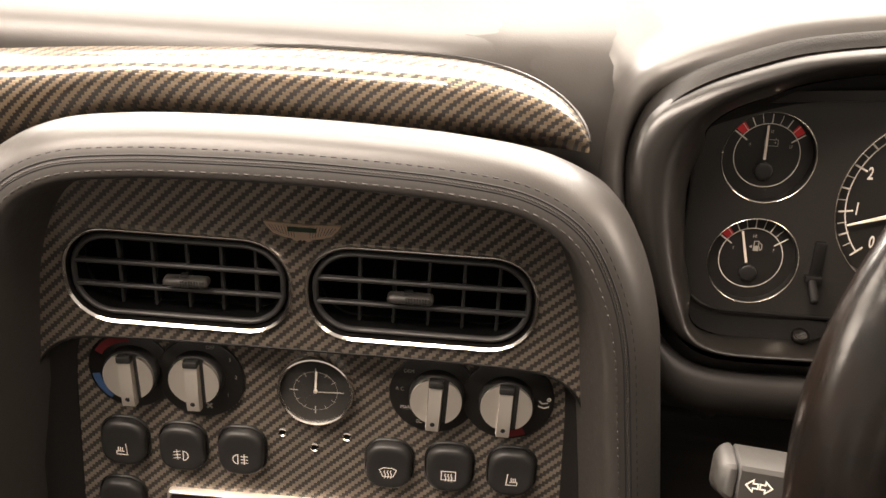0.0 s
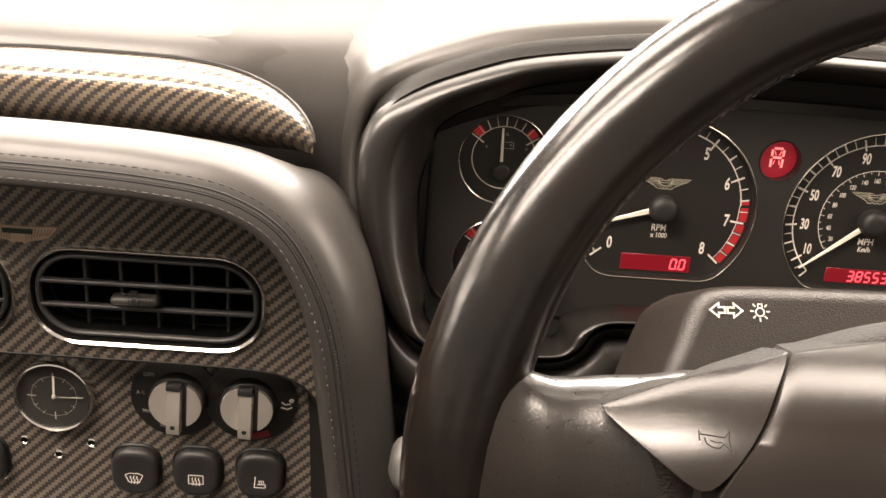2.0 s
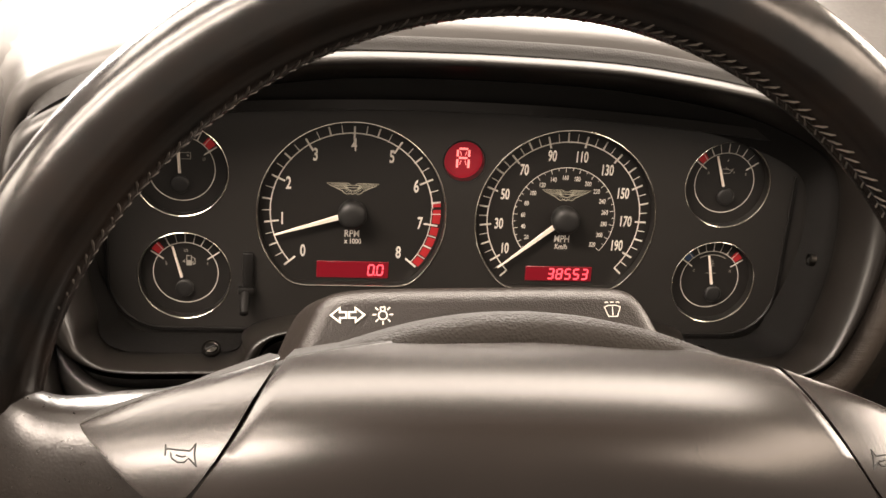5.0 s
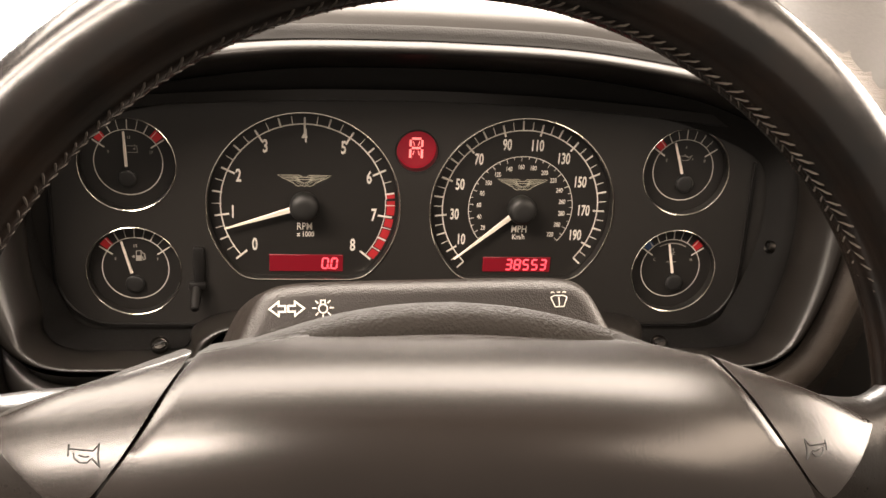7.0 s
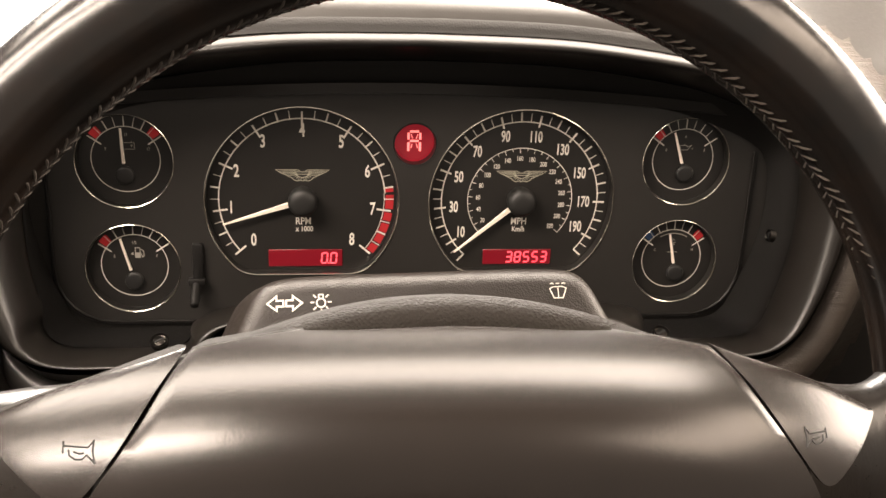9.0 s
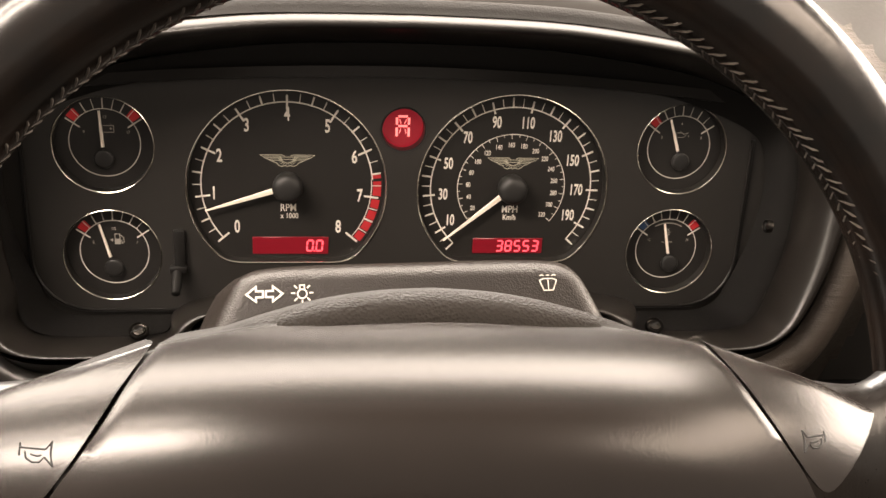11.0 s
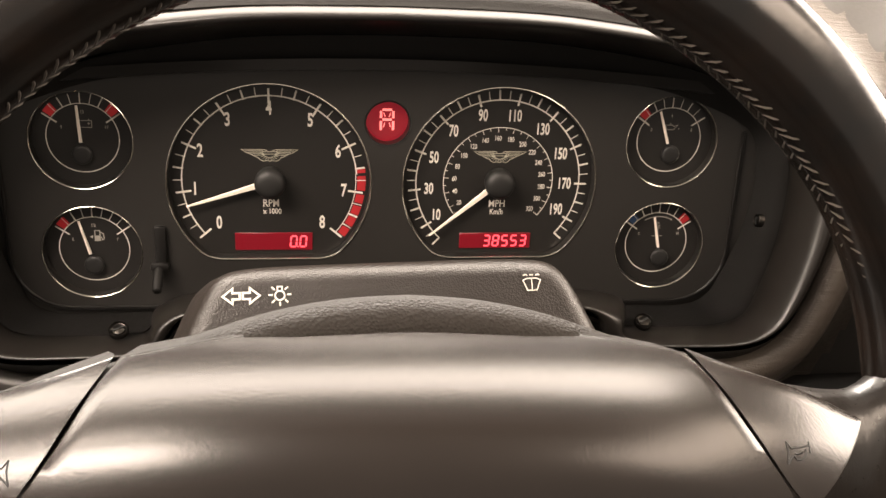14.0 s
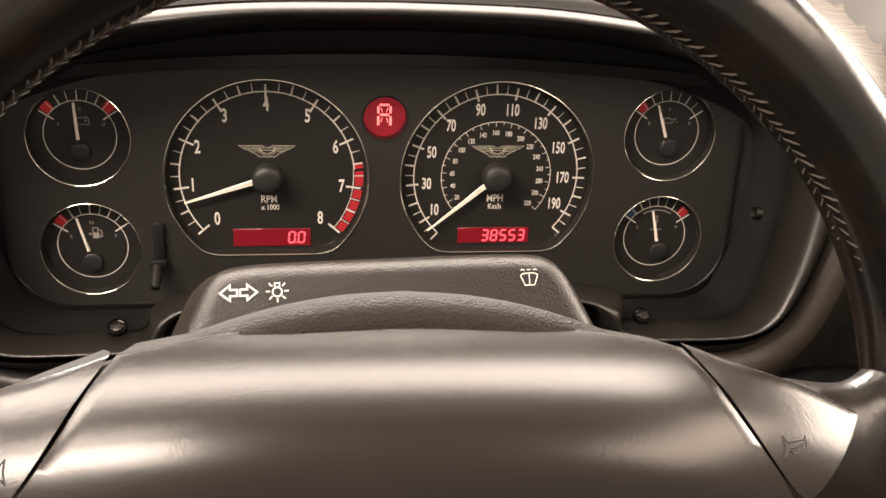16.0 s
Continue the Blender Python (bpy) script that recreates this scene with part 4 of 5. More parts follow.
def spoke(side):
    keys = [(0.090, 0.004, 0.038, 0.050), (0.104, 0.003, 0.0370, 0.0370), (0.116, 0.002, 0.0350, 0.0325), (0.128, 0.001, 0.0345, 0.0280), (0.140, -0.001, 0.0345, 0.0250), (0.150, -0.002, 0.0355, 0.0235), (0.158, -0.002, 0.0390, 0.0195), (0.165, -0.001, 0.0460, 0.0170), (0.171, 0.0, 0.0560, 0.0150)]
    rings = []
    for u, mid_v, half, front_z in spline(keys, 3):
        ring = []
        for k in range(32):
            b = 2 * math.pi * k / 32
            c, d = math.cos(b), math.sin(b)
            lo = -0.013
            mz, hz = (front_z + lo) / 2, (front_z - lo) / 2
            ring.append((side * u, mid_v + half * abs(c) ** 0.85 * (1 if c > 0 else -1), mz + hz * abs(d) ** 0.85 * (1 if d > 0 else -1)))
        rings.append(ring)
    part("spoke", loft(rings, True, True, True), SPOKE_LEATHER, wheel, "smooth black leather spoke", PAD_M, angle=70)
    if side < 0:
        part("spoke_rivet", lathe([(0.0125, 0.0), (0.0125, 0.003), (0.0105, 0.0045), (0.009, 0.0040), (0.0001, 0.0038)], 32, cap1=True), STALK_SILVER, wheel, m=pose(side * 0.134, -0.0065, 0.0275, 0, side * 30, 0))


spoke(-1)
spoke(1)
low_spoke = [[(x, y, 0.008 + 0.4 * dz) for x, y, dz in ((-0.03 - 0.01 * s, -0.08 - 0.09 * s, 0), (0.03 + 0.01 * s, -0.08 - 0.09 * s, 0), (0.03 + 0.01 * s, -0.08 - 0.09 * s, 0.04 * (1 - 0.6 * s)), (-0.03 - 0.01 * s, -0.08 - 0.09 * s, 0.04 * (1 - 0.6 * s)))] for s in (0, 0.5, 1)]
part("spoke", loft(low_spoke, True, True, True), WHEEL_LEATHER, wheel, "smooth black leather spoke")

# ---- column cowl and stalks ----
COWL = frame_of((0.3055, 0.3612, 0.7650), 45) @ pose(0, 0, 0, 0, 0, 1.6)
cowl = thing("steering_column_cowl", COWL, "grained dark brown-grey plastic steering column cowl", "column cowl")
cr = spline([(0.0, 0.0128), (0.040, 0.0127), (0.0600, 0.0118), (0.0685, 0.0095), (0.0735, 0.0050), (0.0770, -0.0010), (0.0815, -0.0110), (0.0880, -0.0260), (0.0960, -0.0450), (0.100, -0.065), (0.06, -0.072), (0.0, -0.074)], 5)
cowl_loop = cr[::-1] + [(-x, y) for x, y in cr[1:-1]]
part("cowl_shell", loft([at_z(offset_loop(cowl_loop, (lambda nx, ny, o=o: o * abs(nx)) if o > 0 else o), z) for o, z in ((-0.009, 0.0006), (-0.0065, 0.0002), (-0.0040, -0.0010), (-0.0020, -0.0030), (-0.0006, -0.0060), (0.0008, -0.0100), (0.0055, -0.022), (0.0095, -0.036), (0.011, -0.055))], True, True, True), GRAIN_PLASTIC, cowl, angle=60)


def on_cowl(x, y, k=1.0):
    return pose(x, y, 0.0010) @ Matrix.Scale(k, 4)


def arrow(s):
    return [(s * 0.0008, 0.0017), (s * 0.0046, 0.0017), (s * 0.0046, 0.0042), (s * 0.0098, 0.0), (s * 0.0046, -0.0042), (s * 0.0046, -0.0017), (s * 0.0008, -0.0017), (s * 0.0008, 0.0017)]


def arrows_bm(k=1.0):
    return stroke([[(k * x, k * y) for x, y in arrow(1)], [(k * x, k * y) for x, y in arrow(-1)]], 0.0011 * k)


part("arrow_symbol", arrows_bm(), PRINT, cowl, "white turn signal arrows", on_cowl(-0.0602, -0.0008, 0.74))
bm = stroke([arc(0, -0.0004, 0.0024, 0, 360, 20)], 0.0008)
for a in (0, 45, 90, 135, 180, 225, 270, 315):
    p, q = polar(a, 0.0036), polar(a, 0.0058)
    if a == 90:
        stroke([[(-0.0012, 0.0022), (-0.0012, 0.0042), (0.0012, 0.0042), (0.0012, 0.0022)]], 0.0007, 0, bm)
        continue
    stroke([[p, q]], 0.0008, 0, bm)
part("lamp_symbol", bm, PRINT, cowl, "white lamp symbol", on_cowl(-0.0450, -0.0008, 0.78))
bm = stroke([[(-0.0056, 0.0022), (-0.0030, 0.0034), (0.0030, 0.0034), (0.0056, 0.0022), (0.0030, -0.0042), (-0.0030, -0.0042), (-0.0056, 0.0022)], [(0, 0.0026), (0, -0.0036)], [(-0.0052, 0.0052), (-0.0040, 0.0060), (-0.0026, 0.0052)], [(-0.0012, 0.0056), (0.0012, 0.0056)], [(0.0052, 0.0052), (0.0040, 0.0060), (0.0026, 0.0052)]], 0.00065)
part("wiper_symbol", bm, PRINT, cowl, "white wiper symbol", on_cowl(0.0580, -0.0002, 0.66))


def stalk(name, tip, side, droop, label, symbol):
    """A bevelled lever: side is the way its tip points (-1: to the passenger)."""
    s = thing(name, pose(*tip) @ pose(0, 0, 0, 0, droop, 0) @ Matrix.Scale(0.88, 4), label, "stalk", "column stalks")
    section = [(-0.0085, -0.0130), (-0.0100, -0.0110), (-0.0100, 0.0020), (-0.0088, 0.0042), (0.0030, 0.0112), (0.0060, 0.0116), (0.0090, 0.0095), (0.0095, -0.0110), (0.0080, -0.0130)]
    c, d = math.cos(radians(32)), math.sin(radians(32))
    ring = lambda x, k: [(-side * x, (y * c + z * d) * k, (z * c - y * d) * k) for y, z in section]
    part("barrel", loft([ring(x, k) for x, k in ((0.0092, 0.90), (0.0100, 0.98), (0.030, 1.0), (0.060, 0.98), (0.072, 0.92), (0.078, 0.80))], True, True, True), STALK_SILVER, s, "silver-grey painted barrel", angle=25)
    part("end_cap", loft([ring(x, k) for x, k in ((0.0, 0.42), (0.0006, 0.58), (0.0022, 0.78), (0.0044, 0.92), (0.0064, 0.98), (0.0076, 0.98), (0.0082, 0.90))], True, True, True), STALK_SILVER, s, "rounded silver-grey end cap", angle=25)
    part("joint", loft([ring(0.0078, 0.86), ring(0.0098, 0.86)], True, True, True), SEAM, s, "dark joint behind the cap")
    part("arm", loft([ring(x, k) for x, k in ((0.077, 0.70), (0.10, 0.62), (0.14, 0.60))], True, True, True), BLACK_PLASTIC, s)
    if symbol:
        part("arrow_symbol", arrows_bm(0.64), PRINT, s, "white arrows outline", pose(-side * 0.0190, 0, 0, -32, 0, 0) @ pose(0, -0.0103, -0.0040, 90, 0, 0))
    return s


stalk("indicator_stalk", (0.1018, 0.3088, 0.7112), -1, 7, "silver-grey indicator stalk with white arrows", True)
stalk("wiper_stalk", (0.5013, 0.3139, 0.7327), 1, -6, "silver-grey wiper stalk behind the steering wheel", False)


# ---- centre stack ----
stack = thing("centre_stack", ARCH, "leather-wrapped centre stack arch with double stitching", "centre console")
ARCH_RIGHT = [(0.0, 0.0915), (0.030, 0.0911), (0.076, 0.0890), (0.1135, 0.0830), (0.1412, 0.0668), (0.1588, 0.0393), (0.1697, 0.006), (0.1760, -0.035), (0.1835, -0.090), (0.1895, -0.14), (0.1985, -0.24)]
half = spline(ARCH_RIGHT, 8)
arch_line = [(x, y) for x, y in reversed(half)] + [(-x, y) for x, y in half[1:]]


def arch_offset(d):
    out, n = [], len(arch_line)
    for i in range(n):
        (x0, y0), (x1, y1) = arch_line[max(0, i - 1)], arch_line[min(n - 1, i + 1)]
        k = math.hypot(x1 - x0, y1 - y0)
        nx, ny = (y1 - y0) / k, -(x1 - x0) / k
        e = d(nx, ny) if callable(d) else d
        out.append((arch_line[i][0] + nx * e, arch_line[i][1] + ny * e))
    return out


PROFILE = [(-0.030, -0.066), (-0.026, -0.045), (-0.0215, -0.022), (-0.0190, -0.0075), (-0.0170, -0.0018), (-0.0150, -0.0002), (-0.0128, -0.0004), (-0.0100, -0.0014), (-0.0076, -0.0024), (-0.0045, -0.0036), (0.0, -0.0062), (0.0040, -0.0105), (0.0075, -0.0160), (0.0108, -0.0240), (0.0128, -0.0350), (0.0136, -0.0500), (0.0132, -0.0700), (0.0118, -0.1000)]
TOP_N = {-0.0105: 0.0038, -0.0160: 0.0058, -0.0240: 0.0064, -0.0350: 0.0052, -0.0500: 0.0008, -0.0700: -0.0078, -0.1000: -0.0255}
arch_rings = []
for dn, dw in PROFILE:
    top_n = TOP_N.get(dw, dn) if dn > 0 else dn
    arch_rings.append(at_z(arch_offset(lambda nx, ny, dn=dn, top_n=top_n: dn + (top_n - dn) * max(0, ny) ** 2.0), dw))
part("arch_pad", loft(arch_rings, closed=False), LEATHER, stack, "soft charcoal leather padding", angle=70)


def along(loop, pitch):
    """Places at even steps along an open polyline: point and direction."""
    out, left = [], 0.0
    for (x0, y0), (x1, y1) in zip(loop, loop[1:]):
        k = math.hypot(x1 - x0, y1 - y0)
        s = left
        while s < k:
            out.append((x0 + (x1 - x0) * s / k, y0 + (y1 - y0) * s / k, (x1 - x0) / k, (y1 - y0) / k))
            s += pitch
        left = s - k
    return out


for off, z, length, mat, thick in ((-0.0030, -0.0050, 0.0042, SEAM, 0.0004), (-0.0128, -0.0006, 0.0034, THREAD, 0.00042)):
    bm = bmesh.new()
    for x, y, dx, dy in along(arch_offset(off), 0.0049):
        tube([(x - dx * length / 2, y - dy * length / 2, z - 0.0006), (x - dx * length * 0.25, y - dy * length * 0.25, z + 0.0003), (x + dx * length * 0.25, y + dy * length * 0.25, z + 0.0003), (x + dx * length / 2, y + dy * length / 2, z - 0.0006)], thick, 6, bm=bm)
    part("stitching", bm, mat, stack, "dark grey thread stitches")
    part("seam_groove", tube([(x, y, z - 0.0003) for x, y in arch_offset(off)], 0.00042, 6), SEAM, stack, "dark sunk seam line")
bm = bmesh.new()
for x, y, dx, dy in along(arch_offset(-0.0076), 0.0019):
    tube([(x - dx * 0.0008 - dy * 0.0003, y - dy * 0.0008 + dx * 0.0003, -0.0024), (x + dx * 0.0008 + dy * 0.0003, y + dy * 0.0008 - dx * 0.0003, -0.0022)], 0.0004, 4, bm=bm)
part("welt_seam", bm, THREAD, stack, "tight twisted welt seam")

for off, z in ((-0.0062, -0.0031), (-0.0090, -0.0021)):
    part("seam_groove", tube([(x, y, z) for x, y in arch_offset(off)], 0.00055, 6), SEAM, stack, "dark sunk seam line")

# carbon fascia with two vent openings
fascia = thing("carbon_fascia", FASCIA, "lacquered bronze-black carbon fibre vent fascia", "fascia panel")
VENTS = ((-0.0690, -0.0045), (0.0612, -0.0045))
VW, VH, VR = 0.1235, 0.0570, 0.0255
fr = spline([(0.0, 0.082), (0.085, 0.078), (0.122, 0.062), (0.142, 0.036), (0.1535, 0.0), (0.1590, -0.045), (0.1615, -0.084)], 5)
fe = spline([(0.1585, -0.0860), (0.1560, -0.0790), (0.1525, -0.0660), (0.1460, -0.0555), (0.1350, -0.0478), (0.1200, -0.0445), (0.0800, -0.0428), (0.0, -0.0425)], 5)
right_side = fr + fe
loop = right_side[::-1] + [(-x, y) for x, y in right_side[1:-1]]
part("panel", plate(loop, [rrect(VW, VH, VR, 8, x, y) for x, y in VENTS], -0.020, 0.0), CARBON_PANEL, fascia, angle=30)
part("edge_bead", tube([(x, y, -0.0002) for x, y in fe] , 0.0009, 6), BLACK_PLASTIC, fascia)
part("edge_bead", tube([(-x, y, -0.0002) for x, y in fe], 0.0009, 6), BLACK_PLASTIC, fascia)


def air_vent(x, y, tab_x):
    v = thing("air_vent", FASCIA @ pose(x, y, 0.0), "oval black dashboard air vent with chrome rim", "air vent", "dashboard vents")
    ring = lambda w, h, z: at_z(rrect(w, h, min(h / 2 - 0.0005, VR - (VW - w) / 2), 8), z)
    part("chrome_rim", loft([ring(VW - 0.0002, VH - 0.0002, -0.004), ring(VW + 0.0012, VH + 0.0012, 0.0006), ring(VW - 0.0002, VH - 0.0002, 0.0022), ring(VW - 0.0010, VH - 0.0010, 0.0023), ring(VW - 0.0036, VH - 0.0036, 0.0011)]), CHROME, v, "polished chrome rim")
    part("collar", loft([ring(VW - 0.0035, VH - 0.0035, 0.0012), ring(VW - 0.0060, VH - 0.0060, -0.0030), ring(VW - 0.0090, VH - 0.0090, -0.0090), ring(VW - 0.0092, VH - 0.0092, -0.020)]), BLACK_PLASTIC, v)
    iw, ih = VW - 0.0068, VH - 0.0078
    part("grille_frame", loft([ring(iw, ih, -0.012), ring(iw, ih, -0.0022), ring(iw - 0.0010, ih - 0.0010, -0.0004), ring(iw - 0.0030, ih - 0.0030, 0.0006), ring(iw - 0.0050, ih - 0.0050, 0.0004), ring(iw - 0.0064, ih - 0.0064, -0.0008), ring(iw - 0.0068, ih - 0.0068, -0.0020)]), VENT_BLACK, v, "satin black grille frame", angle=70)
    # Extra strip inside the frame, coloured black to stand for the recess shade.
    part("frame_shade_liner", loft([ring(iw - 0.0067, ih - 0.0067, -0.0018), ring(iw - 0.0060, ih - 0.0060, -0.014)]), DARK_VOID, v)
    for sy in (0.0080, -0.0060):
        part("slat", rbox(iw - 0.004, 0.0026, 0.0040, 0.0011, 3, (0, 0, -0.0016)), VENT_BLACK, v, m=pose(0, sy, 0, 0, 0, 0.4))
    vane = finish("vane", rbox(0.0019, ih - 0.008, 0.006, 0.0007, 2, (0, 0, -0.0098)), VENT_BLACK)
    for k in range(5):
        part("vane", vane, VENT_BLACK, v, m=pose((k - 2) * 0.0186 + 0.0034, 0, 0))
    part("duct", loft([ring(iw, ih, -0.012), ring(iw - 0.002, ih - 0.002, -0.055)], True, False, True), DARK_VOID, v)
    tab = part("tab", rbox(0.0246, 0.0050, 0.0080, 0.0023, 4, (0, 0, 0.0005)), TAB_GREY, v, "ribbed grey vent tab", pose(tab_x, 0.0013, 0.002, 0, 0, 0.8))
    for k in range(9):
        part("rib", rbox(0.0007, 0.0046, 0.0009, 0.0002, 1, (-0.0020 + 0.0015 * k, 0, 0.0043)), SOFT_BLACK, tab)
    for sy in (-1, 1):
        part("pivot", rbox(0.0044, 0.0014, 0.0050, 0.0005, 2, (-0.0012, sy * 0.0029, -0.0006)), SOFT_BLACK, tab)


for (x, y), tab_x in zip(VENTS, (0.0057, -0.0055)):
    air_vent(x, y, tab_x)

badge = thing("wing_badge", FASCIA @ pose(-0.0012, 0.0308, 0.0004), "small rose-gold metal wing-shaped badge", "badge")
out = [(-0.0200, 0.0044), (-0.0040, 0.0034), (0.0040, 0.0034), (0.0200, 0.0044), (0.0185, 0.0018), (0.0150, -0.0020), (0.0100, -0.0036), (0.0060, -0.0042), (0.0030, -0.0058), (0.0008, -0.0048), (0.0, -0.0056), (-0.0008, -0.0048), (-0.0030, -0.0058), (-0.0060, -0.0042), (-0.0100, -0.0036), (-0.0150, -0.0020), (-0.0185, 0.0018)]
ROSE = brushed("rose_gold_metal", (0.86, 0.68, 0.54), 0.36)
part("wing_plate", plate(out[::-1], [], 0.0, 0.0016), ROSE, badge)
bm = bmesh.new()
for s in (-1, 1):
    for k in range(9):
        stroke([[(s * (0.0045 + 0.0016 * k), 0.0030), (s * (0.0040 + 0.00135 * k), -0.0036 + 0.0004 * k)]], 0.00022, 0, bm)
part("feather_lines", bm, SEAM, badge, m=pose(0, 0, 0.0019))
part("centre_bar", rbox(0.0150, 0.0026, 0.0008, 0.0003, 1), grained("dark_green_enamel", (0.02, 0.035, 0.02), (0.03, 0.045, 0.03), 0.2), badge, "dark green enamel bar", pose(0, 0.0012, 0.0021))

# recess walls and the control panel behind
controls = thing("control_panel", CONTROLS, "dark lacquered carbon fibre control panel", "control panel")
part("panel", plate([(-0.146, -0.17), (0.152, -0.17), (0.149, 0.055), (-0.143, 0.055)], [], -0.003, 0.0), CARBON_PANEL, controls)
to_ctrl = CONTROLS.inverted() @ FASCIA
for s in (-1, 1):
    front_edge = [to_ctrl @ Vector((s * x, y, -0.001)) for x, y in ((0.1200, -0.0450), (0.1350, -0.0483), (0.1460, -0.0560), (0.1525, -0.0665), (0.1560, -0.0795), (0.1580, -0.11), (0.1610, -0.16), (0.1640, -0.21))]
    back_edge = [Vector((s * x + (0.006 if s > 0 else 0.0), y, 0.0005)) for x, y in ((0.118, 0.040), (0.128, 0.036), (0.135, 0.028), (0.138, 0.016), (0.1395, 0.0), (0.1410, -0.035), (0.1430, -0.085), (0.145, -0.14))]
    rr = [[a.lerp(b, t) + Vector((s * 0.004 * math.sin(math.pi * t), 0, 0)) for a, b in zip(front_edge, back_edge)] for t in (0, 0.12, 0.3, 0.5, 0.7, 0.88, 1)]
    part("recess_wall", loft(rr, closed=False), BLACK_PLASTIC, controls, "dark recess side wall", angle=70)
    side = [to_ctrl @ Vector((s * x, y, z)) for x, y, z in ((0.1585, -0.080, -0.0005), (0.1610, -0.14, -0.0005), (0.1650, -0.21, -0.0005))]
    side2 = [to_ctrl @ Vector((s * x, y, z)) for x, y, z in ((0.172, -0.080, 0.0), (0.176, -0.14, 0.0), (0.182, -0.21, 0.0))]
    part("leather_cheek", loft([side, side2], closed=False), LEATHER, controls, "charcoal leather side strip")
for x, y in ((-0.0188, -0.0278), (0.0005, -0.0364), (0.0197, -0.0272)):
    h = part("sensor_hole", lathe([(0.0029, 0.0), (0.0029, 0.0006), (0.0022, 0.0010), (0.0018, 0.0006)], 24), CHROME, controls, "tiny chrome-ringed sensor hole", pose(x, y, 0.0))
    part("bore", lathe([(0.0019, 0.0005), (0.0001, 0.0004)], 20, cap1=True), DARK_VOID, h)


def rotary(x, y, turn, label, disc, marks):
    k = thing("rotary_knob", CONTROLS @ pose(x, y, 0.0), label, "control knob", "climate control knobs")
    dx, dy, dr, dz = disc
    base = part("dial_plate", lathe([(dr, 0.0), (dr, 0.0014 + dz), (dr - 0.0008, 0.0020 + dz), (0.0001, 0.0020 + dz)], 56, cap1=True), BLACK_PLASTIC, k, "glossy black dial plate", pose(dx, dy, 0))
    for kind, *v in marks:
        if kind == "text":
            part("marking", lettering(v[0], 0.0024, 0.9), PRINT_DIM, base, m=pose(v[1] - dx, v[2] - dy, 0.0023 + dz))
        elif kind == "figure":
            bm = stroke([[(-0.0030, 0.0012), (-0.0010, -0.0004), (0.0022, 0.0002)], [(-0.0034, -0.0022), (0.0002, -0.0034), (0.0030, -0.0020)], arc(0.0026, 0.0024, 0.0009, 0, 360, 12)], 0.0009)
            part("marking", bm, PRINT_DIM, base, m=pose(v[0] - dx, v[1] - dy, 0.0023 + dz))
        elif kind == "fan":
            bm = stroke([[(0, 0), polar(a, 0.0022)] for a in (45, 135, 225, 315)], 0.0011)
            part("marking", bm, PRINT_DIM, base, m=pose(v[0] - dx, v[1] - dy, 0.0023 + dz))
        else:
            pa, pb = arc(0, 0, dr - 0.0062, v[0], v[1], 10), arc(0, 0, dr - 0.0016, v[0], v[1], 10)
            part("colour_arc", fill([pa + pb[::-1]]), PRINT_RED_MATT if kind == "red" else PRINT_BLUE, base, m=pose(0, 0, 0.0023 + dz))
    body = part("knob_body", lathe([(0.0158, 0.002), (0.0156, 0.0085), (0.0150, 0.0092), (0.0001, 0.0092)], 48, cap1=True), SOFT_BLACK, k, m=pose(0, 0, 0))
    for s in (-1, 1):
        lim = 71 if s < 0 else 64
        seg = [(s * a, b) for a, b in arc(0, 0, 0.0146, lim, -lim, 18)]
        part("face_half", plate(seg if s < 0 else seg[::-1], [], 0.0090, 0.0118), SATIN, body, "brushed aluminium half disc", pose(0, 0, 0, 0, 0, turn))
    lever = [[(-0.0048, yy, z), (-0.0043, yy, z + t), (0.0029, yy, z + t), (0.0034, yy, z)] for yy, z, t in ((0.0112, 0.0092, 0.0026), (0.0104, 0.0092, 0.0036), (0.0, 0.0092, 0.0046), (-0.0080, 0.0092, 0.0052), (-0.0150, 0.0092, 0.0054), (-0.0178, 0.0094, 0.0046), (-0.0182, 0.0098, 0.0030))]
    pt = part("lever", loft(lever, True, True, True), SATIN, k, "brushed aluminium pointer", pose(0, 0, 0, 0, 0, turn), angle=25)
    part("lever_shoe", rbox(0.0084, 0.0042, 0.0056, 0.0008, 2, (-0.0007, 0.0122, 0.0114)), SOFT_BLACK, k, m=pose(0, 0, 0, 0, 0, turn))
    part("dot", lathe([(0.0014, 0.0), (0.0001, 0.0001)], 16, cap1=True), SEAM, pt, m=pose(-0.0007, -0.0130, 0.01475))
    return k


rotary(-0.1049, 0.0090, 3, "silver temperature knob with red and blue arc", (-0.002, -0.001, 0.0248, 0.0), [("red", 88, 150), ("blue", 190, 238)])
rotary(-0.0669, 0.0092, 2, "silver fan speed knob on a black plate", (0.001, -0.003, 0.0258, 0.0006), [("text", "DEF", 0.008, 0.0185), ("text", "3", 0.0190, 0.0115), ("text", "2", 0.0222, 0.0), ("text", "1", 0.0172, -0.0125), ("fan", 0.0060, -0.0205)])
rotary(0.0715, 0.0088, -2, "silver mode knob on a black plate", (-0.002, -0.001, 0.0255, 0.0), [("text", "DEM", -0.0165, 0.0135), ("text", "A C", -0.0215, 0.0015), ("text", "MAN", -0.0175, -0.0105), ("text", "EC", -0.0095, -0.0195)])
rotary(0.1113, 0.0085, -1, "silver air direction knob with red mark", (0.001, 0.0, 0.0262, 0.0006), [("red", -88, -62), ("figure", 0.0215, 0.0)])


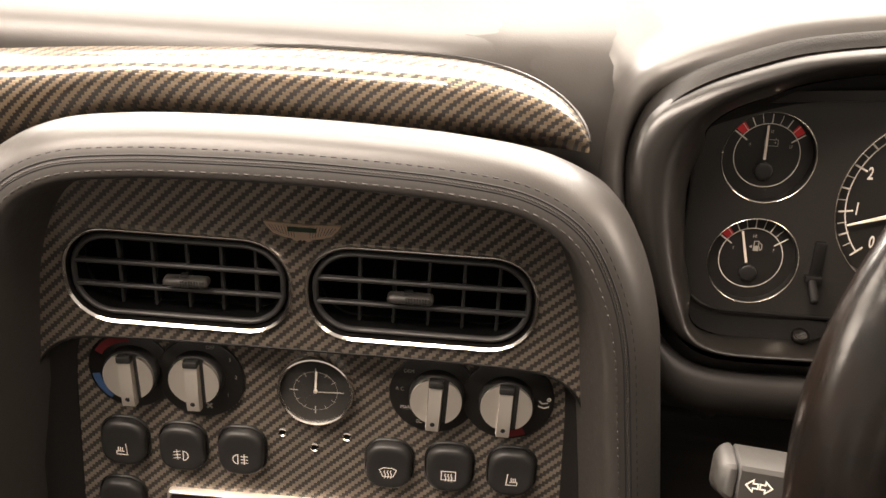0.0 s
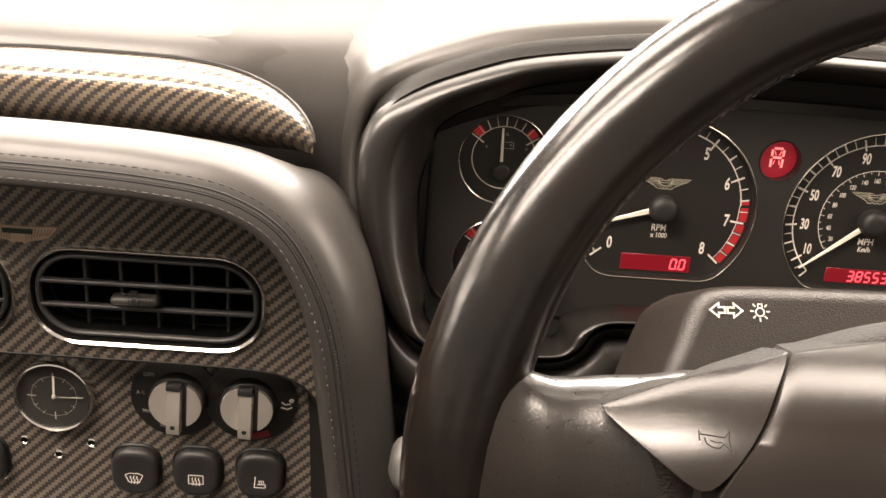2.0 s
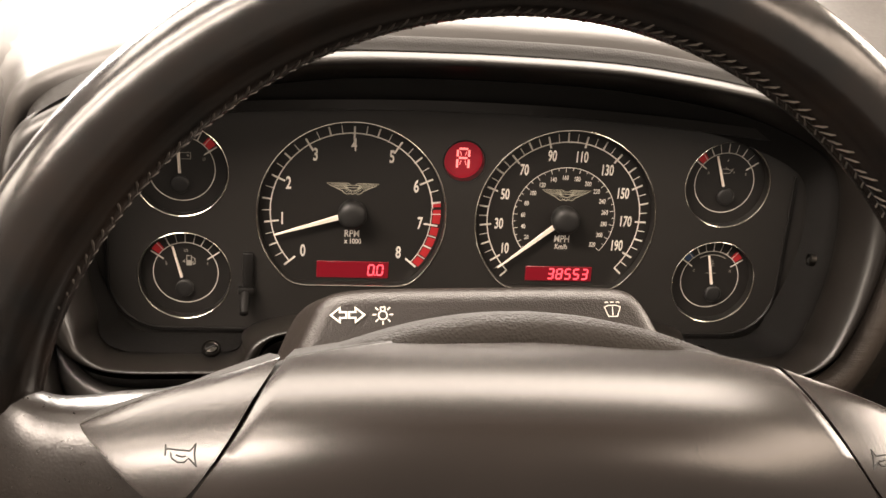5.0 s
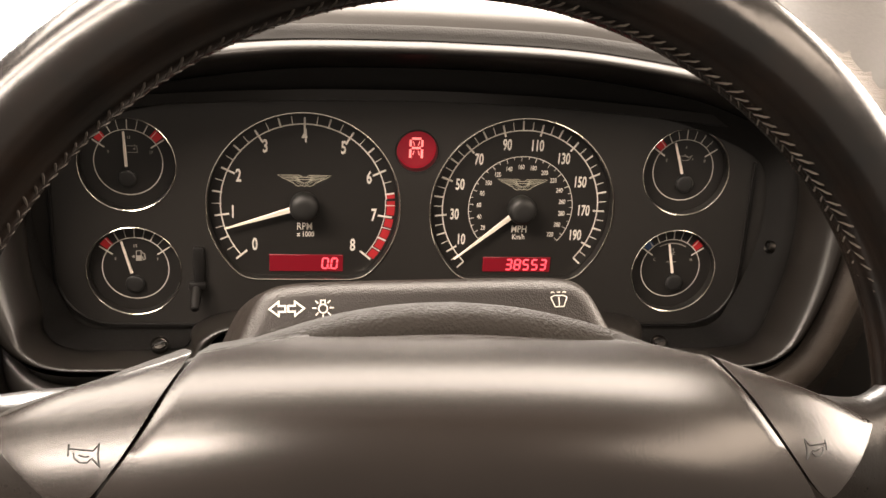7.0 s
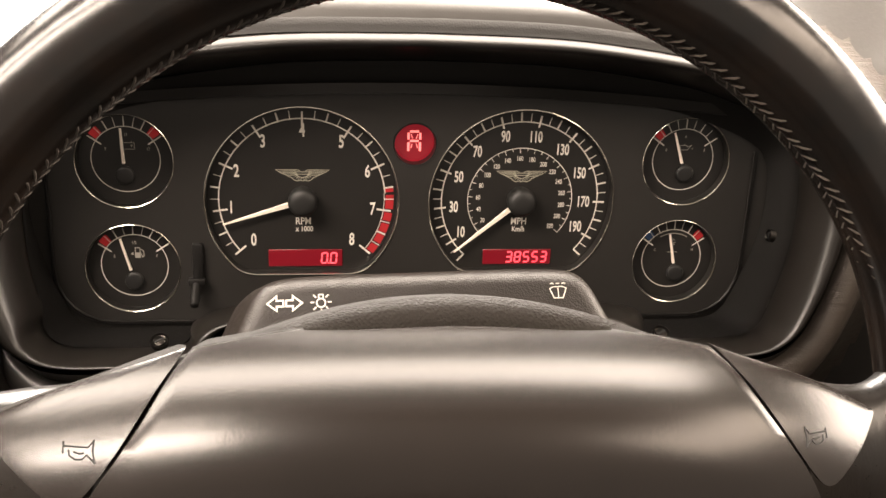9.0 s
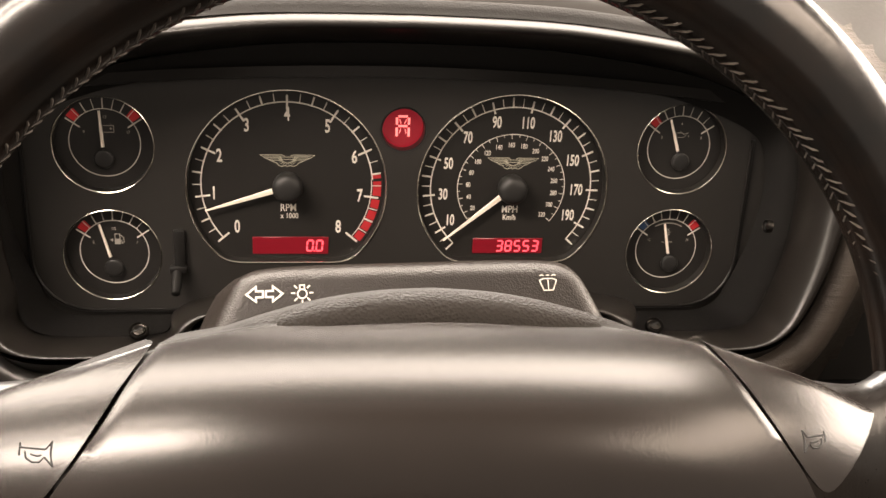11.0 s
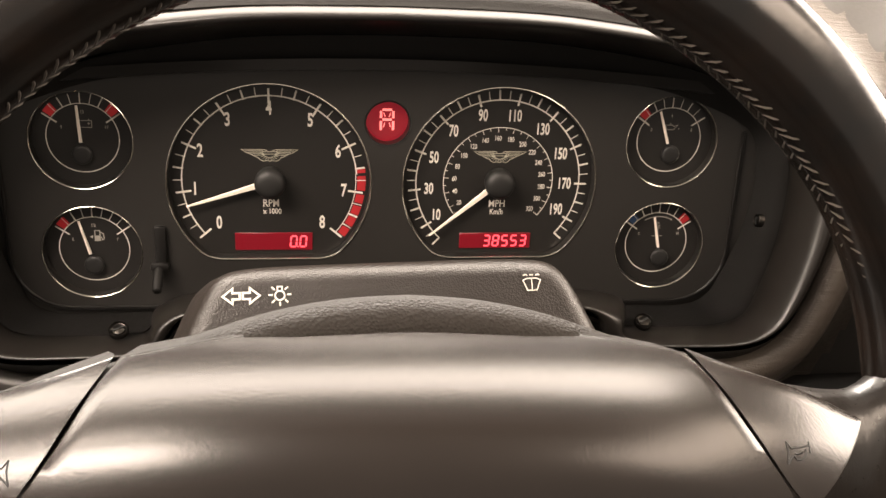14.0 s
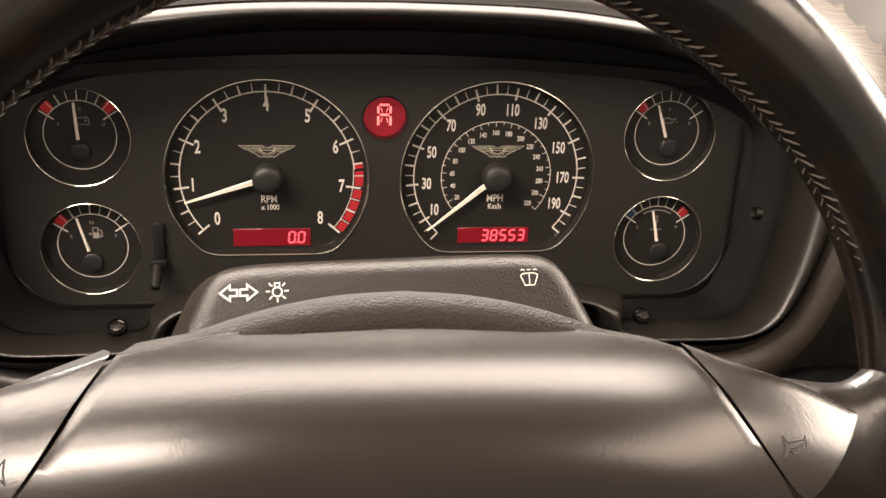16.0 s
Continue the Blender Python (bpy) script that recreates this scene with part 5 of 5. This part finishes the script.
def icon(kind):
    if kind == "seat":
        return [[(-0.0022, 0.0042), (-0.0028, -0.0034), (0.0034, -0.0034)], [(-0.0010, -0.0012), (0.0036, -0.0012), (0.0036, -0.0034)]] + [[(0.0000 + 0.0012 * k, 0.0016), (0.0002 + 0.0012 * k, -0.0008)] for k in range(3)]
    if kind == "seat_mirrored":
        return [[(-x, y) for x, y in p] for p in icon("seat")]
    if kind == "fog_front":
        return [arc(0.0010, 0, 0.0034, -80, 80, 10) + [(0.0014, 0.0033), (0.0014, -0.0033)]] + [[(-0.0046, 0.0022 - 0.0022 * k), (-0.0002, 0.0030 - 0.0022 * k)] for k in range(3)] + [[(-0.0024, 0.0040), (-0.0020, -0.0030)]]
    if kind == "fog_rear":
        return [[(-x, y) for x, y in p] for p in ([arc(0.0010, 0, 0.0034, -80, 80, 10) + [(0.0014, 0.0033), (0.0014, -0.0033)]] + [[(-0.0046, 0.0022 - 0.0022 * k), (-0.0004, 0.0022 - 0.0022 * k)] for k in range(3)] + [[(-0.0024, 0.0038), (-0.0024, -0.0036)]])]
    waves = [[(-0.0018 + 0.0018 * k, 0.0018), (-0.0022 + 0.0018 * k, 0.0006), (-0.0014 + 0.0018 * k, -0.0010), (-0.0018 + 0.0018 * k, -0.0038)] for k in range(3)]
    if kind == "screen_front":
        return [[(-0.0050, 0.0022), (-0.0026, 0.0036), (0.0026, 0.0036), (0.0050, 0.0022), (0.0030, -0.0026), (-0.0030, -0.0026), (-0.0050, 0.0022)]] + waves
    return [[(-0.0042, -0.0026), (0.0042, -0.0026), (0.0042, 0.0034), (-0.0042, 0.0034), (-0.0042, -0.0026)]] + waves


def push_button(x, y, kind, label):
    b = thing("push_button", CONTROLS @ pose(x, y, 0.0), label, "switch", "dashboard switches")
    ring = lambda k, z: at_z(rrect(0.0272 * k, 0.0305 * k, 0.0105 * k, 6), z)
    part("surround", loft([ring(1.10, 0.0), ring(1.10, 0.0010), ring(1.05, 0.0016), ring(1.02, 0.0008)]), BLACK_PLASTIC, b, "glossy black surround")
    part("cap", loft([ring(1.0, 0.0), ring(1.0, 0.0042), ring(0.97, 0.0058), ring(0.90, 0.0068), ring(0.76, 0.0071), ring(0.45, 0.0065), ring(0.2, 0.0062)], True, False, True), SOFT_BLACK, b, "matt black dished cap")
    if kind:
        part("symbol", stroke(icon(kind), 0.00052), PRINT, b, "white printed symbol", pose(0, -0.0030, 0.00745))


for x, y, kind, label in ((-0.1138, -0.0414, "seat_mirrored", "black push switch with heated seat symbol"), (-0.0785, -0.0422, "fog_front", "black push switch with front fog lamp symbol"), (-0.0428, -0.0416, "fog_rear", "black push switch with rear fog lamp symbol"),
                          (0.0454, -0.0424, "screen_front", "black push switch with windscreen heater symbol"), (0.0812, -0.0412, "screen_rear", "black push switch with rear screen heater symbol"), (0.1180, -0.0404, "seat", "black push switch with heated seat symbol"),
                          (-0.1184, -0.0850, None, "plain black push switch beside the radio")):
    push_button(x, y, kind, label)

clock = thing("analogue_clock", CONTROLS @ pose(0.0017, 0.0050, 0.0), "small round black analogue clock with chrome bezel", "clock")
part("bezel", lathe([(0.0222, 0.0), (0.0224, 0.0045), (0.0219, 0.0060), (0.0212, 0.0064), (0.0204, 0.0058), (0.0200, 0.0030)], 56), CHROME, clock, "polished chrome bezel")
part("face", lathe([(0.0203, 0.0022), (0.0001, 0.0022)], 48, cap1=True), DIAL, clock, "black clock face")
bm = stroke([arc(0, 0, 0.0125, 0, 360, 48)], 0.00022)
for k in range(12):
    stroke([[polar(30 * k, 0.0105 if k % 3 else 0.0100), polar(30 * k, 0.0132 if k % 3 else 0.0148)]], 0.0003 if k % 3 else 0.00065, 0.00002, bm)
part("hour_marks", bm, PRINT_DIM, clock, m=pose(0, 0, 0.0025))
part("minute_hand", rbox(0.0175, 0.0006, 0.0004, 0.0001, 1, (0.0076, 0, 0)), PRINT_DIM, clock, m=pose(0, 0, 0.0036, 0, 0, 1))
part("hour_hand", rbox(0.0140, 0.0012, 0.0004, 0.0001, 1, (0.0060, 0, 0)), PRINT, clock, m=pose(0, 0, 0.0031, 0, 0, 88))
part("centre_boss", lathe([(0.0012, 0.002), (0.0011, 0.0042), (0.0002, 0.0045)], 20, cap1=True), SATIN, clock)
gl = part("glass", lathe([(0.0203, 0.0048), (0.0160, 0.0058), (0.0080, 0.0064), (0.0001, 0.0066)], 48, cap1=True), GLASS, clock, "clear domed glass")
gl.visible_shadow = False

radio = thing("car_radio", CONTROLS @ pose(0.0003, -0.1005, 0.0), "black car radio with thin silver trim", "radio")
ring = lambda w, h, z: at_z(rrect(w, h, 0.003, 4), z)
part("trim_frame", loft([ring(0.1805, 0.0525, 0.0), ring(0.1805, 0.0525, 0.0040), ring(0.1790, 0.0510, 0.0050), ring(0.1770, 0.0490, 0.0050), ring(0.1760, 0.0480, 0.0030)]), SATIN, radio, "satin silver frame")
part("front", rbox(0.1760, 0.0480, 0.006, 0.0015, 2, (0, 0, 0.001)), BLACK_PLASTIC, radio)
for k in range(6):
    part("key", rbox(0.0150, 0.0055, 0.0020, 0.0008, 2, (-0.0650 + 0.026 * k, 0.0175, 0.0045)), SOFT_BLACK, radio)
